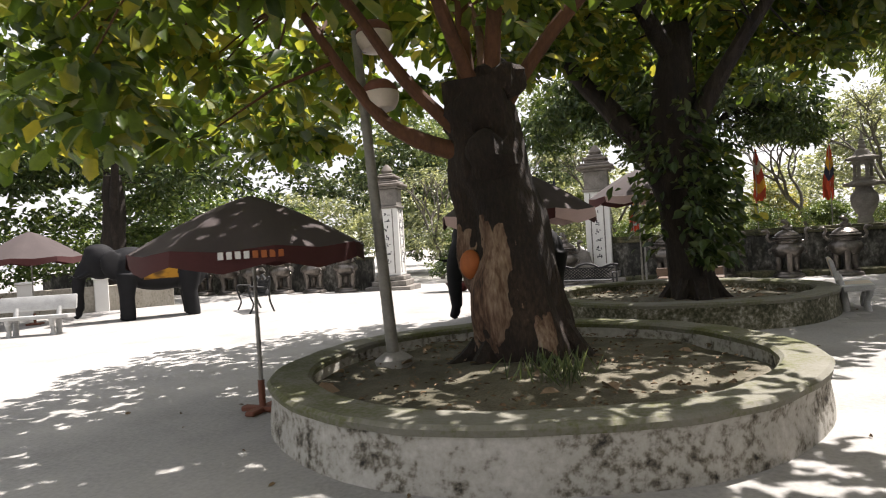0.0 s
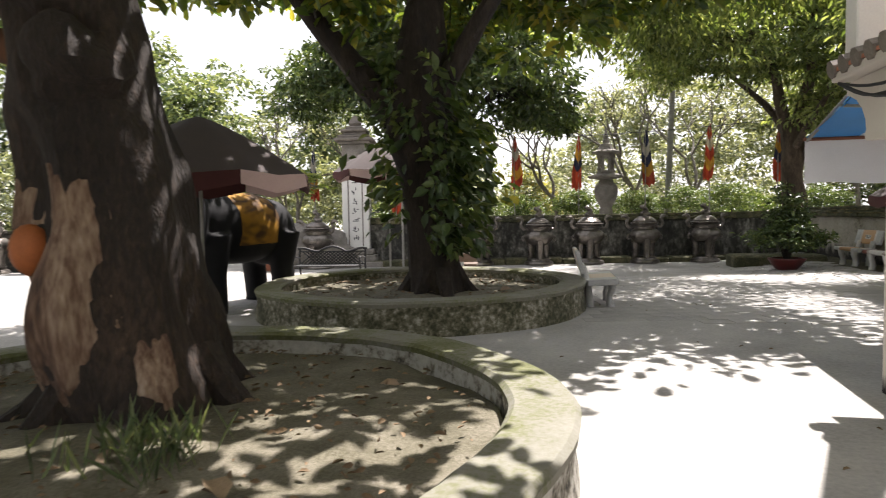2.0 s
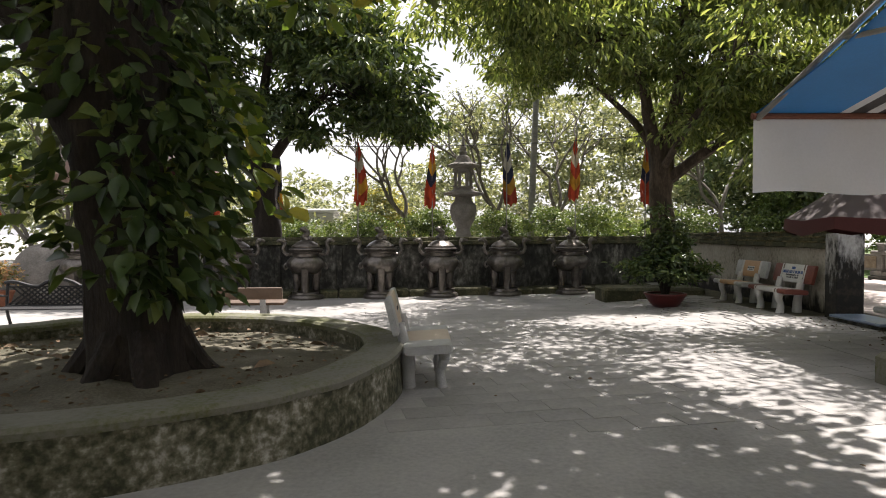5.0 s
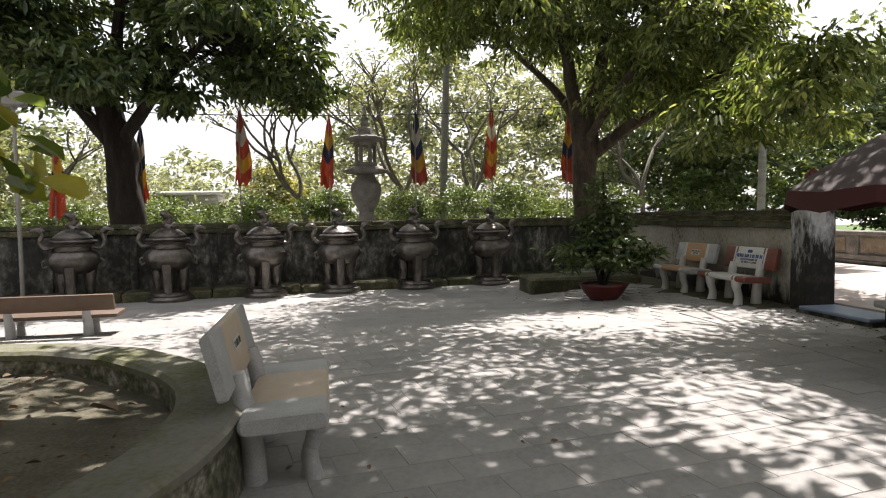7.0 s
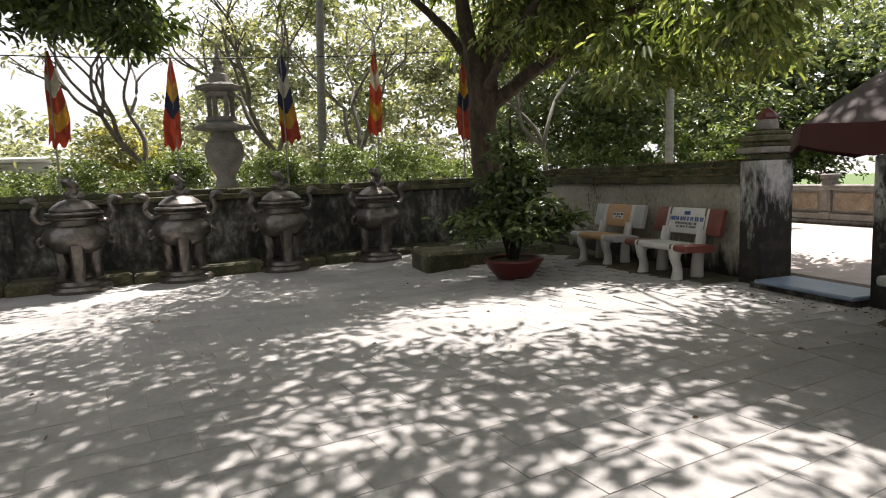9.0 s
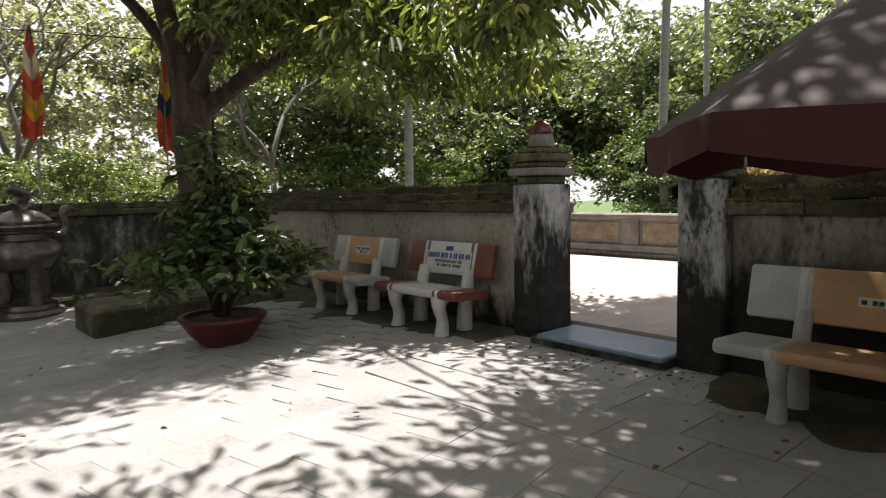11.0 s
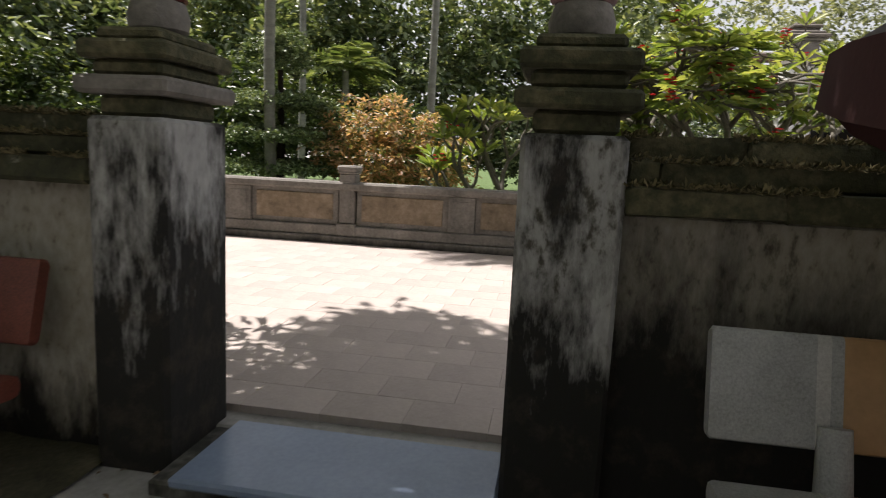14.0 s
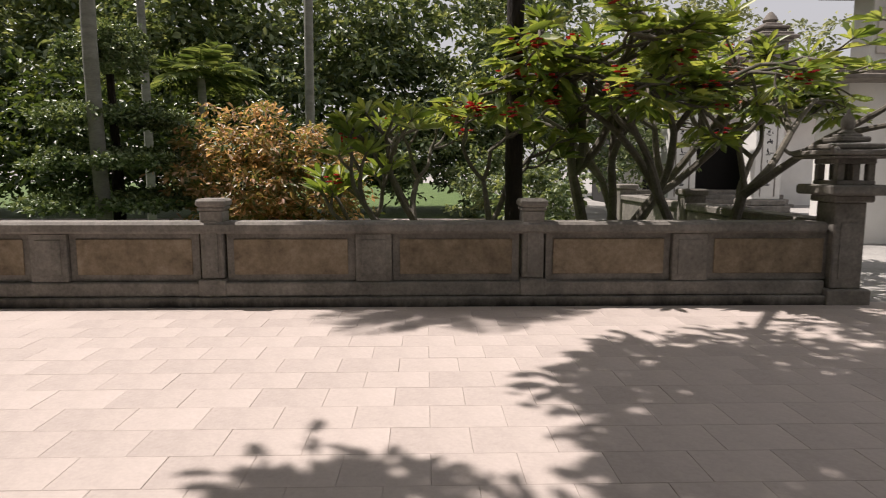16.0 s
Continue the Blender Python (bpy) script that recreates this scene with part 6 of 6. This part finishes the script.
def plumeria(x, y, label, arms, seed, leaves=8):
    """Crooked bare limbs that fork and end in rosettes of long leaves, some with red blossom."""
    t = thing("plumeria_tree", label, "tree", group="plumeria trees behind the balustrade")
    r = random.Random(seed)
    rs = np.random.RandomState(seed)
    tips, bl = [], Shape()
    def grow(s, p, d, L, rad, depth):
        q = p + d * L * 0.5 + Vector((r.uniform(-.1, .1), r.uniform(-.1, .1), r.uniform(-.08, .12))) * L
        e = p + d * L + Vector((0, 0, 0.10 * L))
        pth = curved([p, q, e], 4)
        s.tube(pth, taper(rad, rad * 0.72, len(pth)), 8, 0.12, 8)
        if depth == 0:
            tips.append((e, (e - q).normalized()))
            return
        for k in range(2 if r.random() < 0.75 else 3):
            lift = 0.55 if e.z < 1.3 else (0.1 if e.z < 2.2 else -0.3)
            nd = (d + Vector((r.uniform(-.95, .95), r.uniform(-.95, .95), r.uniform(-.35, .35) + lift - 0.25 * d.z))).normalized()
            grow(s, e, nd, L * r.uniform(0.62, 0.88), rad * 0.70, depth - 1)
    for d, L, rad, depth in arms:
        s = Shape()
        grow(s, Vector((x, y, 0.05)), Vector(d).normalized(), L, rad * 0.85, depth)
        part("limb", s, PLUM_BARK, t)
    P, W, S = [], [], []
    for e, d in tips:
        k = leaves + r.randrange(5)
        for i in range(k):
            a = i * 2.399
            P.append(tuple(e - d * 0.02 * (i % 4)))
            W.append((math.cos(a) + d.x * 0.7, math.sin(a) + d.y * 0.7, 0.25 + d.z * 0.7 - 0.08 * (i % 4)))
            S.append(r.uniform(0.20, 0.36))
        if r.random() < 0.15:
            for i in range(10):
                c = e + d * 0.10 + Vector((r.gauss(0, .055), r.gauss(0, .055), r.gauss(0.04, .04)))
                bl.ball(c, (0.046, 0.04, 0.011), 7, 3)
    leaf_mesh("leaves", np.array(P), np.array(W), np.array(S), 0.26, G["plumeria"], t, seed=seed, fold=0.18)
    if bl.v:
        part("blossom", bl, FLOWER, t, "clusters of red blossom")


plumeria(14.7, 15.6, "crooked plumeria with red blossom leaning over the balustrade", [((-0.1, 0.9, 0.45), 0.7, 0.075, 3), ((0.2, 0.4, 0.7), 0.75, 0.07, 3), ((-0.1, -0.7, 0.7), 0.8, 0.07, 4)], 5)
plumeria(15.6, 13.5, "large plumeria with bare grey limbs and red blossom", [((-0.2, 0.3, 1.0), 1.25, 0.11, 5), ((-0.2, -0.7, 0.8), 1.2, 0.10, 5), ((-0.5, -0.1, 0.9), 1.1, 0.09, 4)], 9)
plumeria(17.2, 12.6, "plumeria with bright green leaves by the side balustrade", [((-0.2, -0.6, 1.0), 1.2, 0.10, 5), ((-0.3, 0.4, 1.0), 1.2, 0.09, 4)], 14)
plumeria(14.5, 12.6, "low plumeria with wide leafy crown beside the corner lantern", [((-0.3, -0.5, 1.0), 1.1, 0.09, 5), ((-0.2, 0.5, 1.0), 1.1, 0.09, 5), ((0.3, -0.8, 0.8), 1.1, 0.08, 4)], 31)
plumeria(-9.4, 22.4, "pale plumeria tree by the main gate", [((0.3, 0.1, 1.0), 1.1, 0.10, 5), ((-0.4, -0.2, 1.0), 1.1, 0.09, 5)], 21, 12)


# ---- halls beyond the court ----
def hall():
    t = thing("temple_hall", "white temple hall with red tiled roof and dark doorway", "building", at=pose(31, 5.5, 0))
    part("wall", Shape().box(0, 0.5, 2.0, 3.0, 0, 3.6, 0.02).box(0, 0.5, -7, -2.0, 0, 3.6, 0.02).box(0, 0.5, -2.0, 2.0, 3.0, 3.6, 0.02), WHITE, t)
    # Solid near-black block paints the unlit interior behind the doorway.
    part("dark_room", Shape().box(1.5, 4, -6.9, 2.9, 0, 3.5, 0.02), INTERIOR_SHADE, t)
    for k in range(4):
        part("stair", Shape().box(-1.6 + 0.35 * k, -0.003, -3, 3, 0.02 + 0.16 * k, 0.178 + 0.16 * k, 0.01), STONE, t)
    for j in range(12):
        part("roof_course", Shape().box(-1.2 + j * 0.33, -0.8 + j * 0.33, -7.5, 3.6, 3.62 + j * 0.17, 3.72 + j * 0.17, 0.03), TILE, t)
    part("ridge", Shape().box(2.5, 2.9, -7.6, 3.7, 5.72, 6.1, 0.06), TILE_GREY, t)


hall()
column(pose(26.5, 8.0, 0, 0, 0, -90), 5.6)
column(pose(26.5, 5.35, 0, 0, 0, -90), 5.6)


def pavilion():
    t = thing("gate_pavilion", "white two-storey gate pavilion with curved tiled eaves and an arch", "building", at=pose(18.2, 6.7, 0))
    part("lower_storey", Shape().box(0, 0.9, -3.2, 1.6, 0.05, 3.0, 0.02), WHITE, t)
    arch = Shape()
    for k in range(13):
        a = math.pi * k / 12
        arch.box(-0.05, -0.003, -0.06, 0.06, -0.16, 0.02, 0.01, Matrix.Translation((0, -0.6 + 1.1 * math.cos(a), 1.7 + 1.1 * math.sin(a))) @ Matrix.Rotation(a - math.pi / 2, 4, "X"))
    part("arch", arch, TAN, t, "ochre arch moulding")
    part("upper_storey", Shape().box(0.25, 0.8, -2.6, 1.1, 3.3, 4.6, 0.02), WHITE, t)
    for z, o in ((2.95, 0.55), (4.6, 0.1)):
        s = Shape().box(-o, 0.9 + o, -3.2 - o, 1.6 + o, z, z + 0.09, 0.02).box(-o * 0.4, 0.9, -3.0, 1.4, z + 0.09, z + 0.25, 0.04)
        for x in (-o, 0.9 + o):
            for y in (-3.2 - o, 1.6 + o):
                s.tube(curved([(x * 0.7 + 0.13, y * 0.8, z + 0.15), (x, y, z + 0.14), (x * 1.1, y * 1.06, z + 0.42)], 4), taper(0.09, 0.03, 9), 7)
        part("eave", s, TILE_GREY, t, "dark curved tiled eave")
    sign = part("panel", Shape().box(0.21, 0.249, -0.4, 1.0, 3.5, 4.3, 0.01), CREAM, t)
    r = random.Random(2)
    for y in (-0.1, 0.55):
        c = Shape()
        for _ in range(7):
            a, b = r.uniform(-0.18, 0.05), r.uniform(-0.2, 0.15)
            c.box(0.198, 0.2095, y + a, y + a + r.choice((0.04, 0.18)), 3.9 + b, 3.9 + b + r.choice((0.04, 0.16)), 0.003)
        part("character", c, INK, sign, "dark brush-stroke character")


pavilion()
solid("white_kiosk", Shape().box(-1.5, 1.5, -1, 1, 0, 1.6, 0.05).box(-1.9, 1.9, -1.4, 1.4, 1.6, 1.75, 0.05).box(-1.2, 1.2, -0.8, 0.8, 1.75, 2.3, 0.05).box(-1.7, 1.7, -1.2, 1.2, 2.3, 2.45, 0.05), WHITE, "small pale gatehouse far beyond the wall", "gatehouse", at=pose(-5.2, 34, 0))


# ---- litter and creepers ----
def scattered(name, label, n, seed, place, size, material, category, width=0.5):
    r = np.random.RandomState(seed)
    P = np.array([place(r) for _ in range(n)])
    a = r.uniform(0, 6.28, n)
    t = thing(name, label, category, kind="stuff")
    tagged(leaf_mesh("leaf_litter", P, np.stack([np.cos(a), np.sin(a), r.uniform(-0.1, 0.15, n)], 1), size * r.uniform(0.5, 1.3, n), width, material, t, seed=seed), kind="stuff")


def in_ring(cx, cy, R):
    def f(r):
        a, q = r.uniform(0, 6.28), R * math.sqrt(r.uniform(0.05, 1))
        return (cx + q * math.cos(a), cy + q * math.sin(a), 0.31 + 0.06 * math.exp(-q * q))
    return f


scattered("fallen_leaves", "dry brown leaves on the planter's soil", 520, 1, in_ring(-2.4, 5.5, 1.9), 0.06, DEAD, "litter")
scattered("fallen_leaves", "dry brown leaves on the second planter's soil", 460, 2, in_ring(-2.28, 11.85, 1.95), 0.06, DEAD, "litter")
scattered("yard_leaves", "small dry leaves along the foot of the wall", 420, 3, lambda r: (7.15 - abs(r.normal(0, 0.4)), r.uniform(12.5, 20), 0.012), 0.035, DEAD, "litter")
scattered("yard_leaves", "scattered dry leaves on the yard", 170, 4, lambda r: (r.uniform(-6, 6.5), r.uniform(2, 19), 0.012), 0.05, DEAD, "litter")
scattered("large_dry_leaves", "large curled brown leaves lying on the soil", 9, 6, in_ring(-2.4, 5.5, 1.85), 0.2, DRY, "litter")
scattered("large_dry_leaves", "large curled brown leaves on the second planter's soil", 9, 7, in_ring(-2.28, 11.85, 1.9), 0.2, DRY, "litter")
t = thing("trunk_creeper", "green creeper leaves growing on the forked trunk", "creeper")
r = np.random.RandomState(7)
P, W = [], []
knots = [(r.uniform(0, 6.28), r.uniform(1.3, 4.2)) for _ in range(60)]
for k in range(1300):
    a, z = knots[k % 60]
    a, z = a + r.normal(0, 0.22), z + r.normal(0, 0.22)
    q = 0.40 + abs(r.normal(0, 0.22))
    if k % 3 == 0:
        a, z, q = r.uniform(-1.3, 0.5), r.uniform(0.9, 2.6), r.uniform(0.45, 0.95)
    P.append((-2.12 + q * math.cos(a), 11.5 + q * math.sin(a), z))
    W.append((math.cos(a) + r.normal(0, 0.7), math.sin(a) + r.normal(0, 0.7), -0.7 + r.normal(0, 0.6)))
leaf_mesh("leaves", np.array(P), np.array(W), r.uniform(0.12, 0.28, 1300), 0.52, G["shade"], t, seed=8, blunt=0.6)
t = thing("grass_tuft", "tuft of narrow green grass at the tree's foot", "grass")
P, W = [], []
for k in range(150):
    P.append((-2.0 + r.normal(0, 0.17), 5.02 + r.normal(0, 0.15), 0.28))
    W.append((r.normal(0, 0.4), r.normal(0, 0.4), 1.0))
leaf_mesh("blades", np.array(P), np.array(W), r.uniform(0.10, 0.30, 150), 0.035, G["dark"], t, seed=9)


# ---- paving, last ----
def paver_mesh(w, d, h):
    s = Shape()
    b = 0.0018
    vs = [(-w, -d, 0), (w, -d, 0), (w, d, 0), (-w, d, 0), (-w, -d, h - b), (w, -d, h - b), (w, d, h - b), (-w, d, h - b), (-w + b, -d + b, h), (w - b, -d + b, h), (w - b, d - b, h), (-w + b, d - b, h)]
    fs = [(0, 1, 5, 4), (1, 2, 6, 5), (2, 3, 7, 6), (3, 0, 4, 7), (4, 5, 9, 8), (5, 6, 10, 9), (6, 7, 11, 10), (7, 4, 8, 11), (8, 9, 10, 11)]
    return vs, fs


def court_paving():
    floor = bpy.data.objects["court_floor"]
    vs, fs = paver_mesh(0.1494, 0.1994, 0.04)
    me = bpy.data.meshes.new("paver")
    me.from_pydata(vs, [], fs)
    me.materials.append(PAVER)
    rest = Shape()
    r = random.Random(12)
    single = 0
    for i in range(18):
        x = 7.76 + i * 0.30
        for j in range(40):
            y = 8.0 + j * 0.40 + (0.2 if i % 2 else 0)
            z = 0.06 + r.uniform(-0.0008, 0.0008)
            if 13.2 < y < 18.8 and single < 300:
                ob = new("paver", me)
                ob.parent = floor
                ob.matrix_basis = pose(x, y, z, r.uniform(-0.06, 0.06), r.uniform(-0.06, 0.06), 0)
                single += 1
            else:
                rest.add([(a + x, b + y, c + z) for a, b, c in vs], fs)
    tagged(build("paver_rest", rest, PAVER_REST, floor, smooth=0), kind="stuff")


court_paving()


def yard_paving():
    """Worn oblong pavers in staggered courses across the yard, laid with open joints; square slabs before the gate."""
    floor = bpy.data.objects["ground"]
    r = random.Random(13)
    rest = Shape()
    ca, sa = math.cos(radians(12)), math.sin(radians(12))
    vs, fs = paver_mesh(0.1975, 0.1475, 0.020)
    me = bpy.data.meshes.new("paving_stone")
    me.from_pydata(vs, [], fs)
    me.materials.append(YARD_SLAB)
    single = 0
    for j in range(-8, 40):
        for i in range(-24, 24):
            u, v = i * 0.40 + (0.2 if j % 2 else 0.0) + 0.02 * math.sin(j * 1.7), j * 0.30
            x, y = 0.6 + u * ca - v * sa, 11.6 + u * sa + v * ca
            if not -6.4 < x < 6.7 or not 10.9 < y < 21.4 + 0.18 * x or math.hypot(x + 2.28, y - 11.85) < 2.74 or (4.5 < x < 6.4 and y < 12.5) or (x > 5.3 and y < 17.2):
                continue
            z = gz(x, y) - 0.0155 + r.uniform(-0.002, 0.001)
            turn, lean_x, lean_y = 12 + r.uniform(-0.5, 0.5), r.uniform(-0.25, 0.25), r.uniform(-0.25, 0.25)
            m = pose(x, y, z, lean_x, lean_y, turn)
            if 0.6 < x < 4.2 and 10.9 < y < 16.5 and single < 300:
                ob = new("paving_stone", me)
                ob.parent = floor
                ob.matrix_basis = m
                single += 1
            else:
                rest.add([m @ Vector(p) for p in vs], fs)
    vs, fs = paver_mesh(0.247, 0.247, 0.020)
    me = bpy.data.meshes.new("slab")
    me.from_pydata(vs, [], fs)
    me.materials.append(YARD_SLAB)
    for i in range(3):
        for j in range(8):
            x, y = 5.62 + i * 0.5, 13.2 + j * 0.5 + 0.17 * i
            ob = new("slab", me)
            ob.parent = floor
            ob.matrix_basis = pose(x, y, gz(x, y) - 0.012 + r.uniform(-0.002, 0.0015), r.uniform(-0.2, 0.2), r.uniform(-0.2, 0.2), r.uniform(-0.4, 0.4))
    tagged(build("paving_rest", rest, SLAB, floor, smooth=0), kind="stuff")


YARD_SLAB = mat("yard_slab", [(0.25, (0.165, 0.16, 0.15)), (0.5, (0.27, 0.26, 0.245)), (0.75, (0.36, 0.34, 0.315))], 1.0, 30, 0.85, 0.25, randomly=0.12, dist=0.008)
yard_paving()


# ---- moss and dirt at the foot and on the top of the wall ----
def dirt_strip(name, label, y0, y1, seed):
    s = Shape()
    n = int((y1 - y0) / 0.06)
    vs = []
    for i in range(n + 1):
        y = y0 + (y1 - y0) * i / n
        w = 0.80 + 0.9 * noise.fractal(Vector((y * 0.9, seed, 0)), 1.0, 2.0, 5)
        w = max(0.05, w)
        for j in range(7):
            f = j / 6
            x = 7.2 - w * f
            vs.append((x, y, 0.012 + 0.022 * (1 - f) ** 1.5 * (0.6 + 0.5 * noise.noise(Vector((x * 5, y * 5, seed)))) + 0.008 * noise.noise(Vector((x * 20, y * 20, 1))) - 0.02 * (f > 0.99)))
    s.add(vs, [(i * 7 + j, i * 7 + j + 1, (i + 1) * 7 + j + 1, (i + 1) * 7 + j) for i in range(n) for j in range(6)])
    solid(name, s, MOSS, label, "dirt", kind="stuff", smooth=60)


dirt_strip("moss_strip", "damp mossy dirt gathered along the foot of the wall", 16.93, 22.0, 3)
dirt_strip("moss_strip", "dark mossy dirt along the wall by the bench", 9.0, 14.94, 8)


def wall_moss(name, label, y0, y1, n, seed):
    r = np.random.RandomState(seed)
    lips = np.array([(7.125, 1.259), (7.185, 1.343), (7.26, 1.426), (7.32, 1.426)])[r.randint(0, 4, n)]
    P = np.stack([lips[:, 0] + r.normal(0, 0.018, n), r.uniform(y0, y1, n), lips[:, 1] - 0.004], 1)
    keep = np.array([noise.noise(Vector((0.0, p[1] * 2.2, p[2] * 9))) > -0.15 for p in P])
    P = P[keep]
    W = np.stack([r.normal(-0.5, 0.6, len(P)), r.normal(0, 0.6, len(P)), r.uniform(0.0, 0.9, len(P))], 1)
    t = thing(name, label, "moss", kind="stuff")
    tagged(leaf_mesh("tufts", P, W, r.uniform(0.012, 0.045, len(P)), 0.3, G["moss"], t, seed=seed), kind="stuff")


G["moss"] = mat("dry_moss", [(0.15, (0.06, 0.058, 0.024)), (0.55, (0.17, 0.145, 0.07)), (0.95, (0.34, 0.28, 0.15))], 1.2, 20, 0.9, 0.0, island=0.7)
wall_moss("coping_moss", "dry yellow moss growing on the wall's coping", 11.5, 14.95, 14000, 4)
wall_moss("coping_moss", "dry moss on the coping above the benches", 16.93, 22.0, 14000, 5)
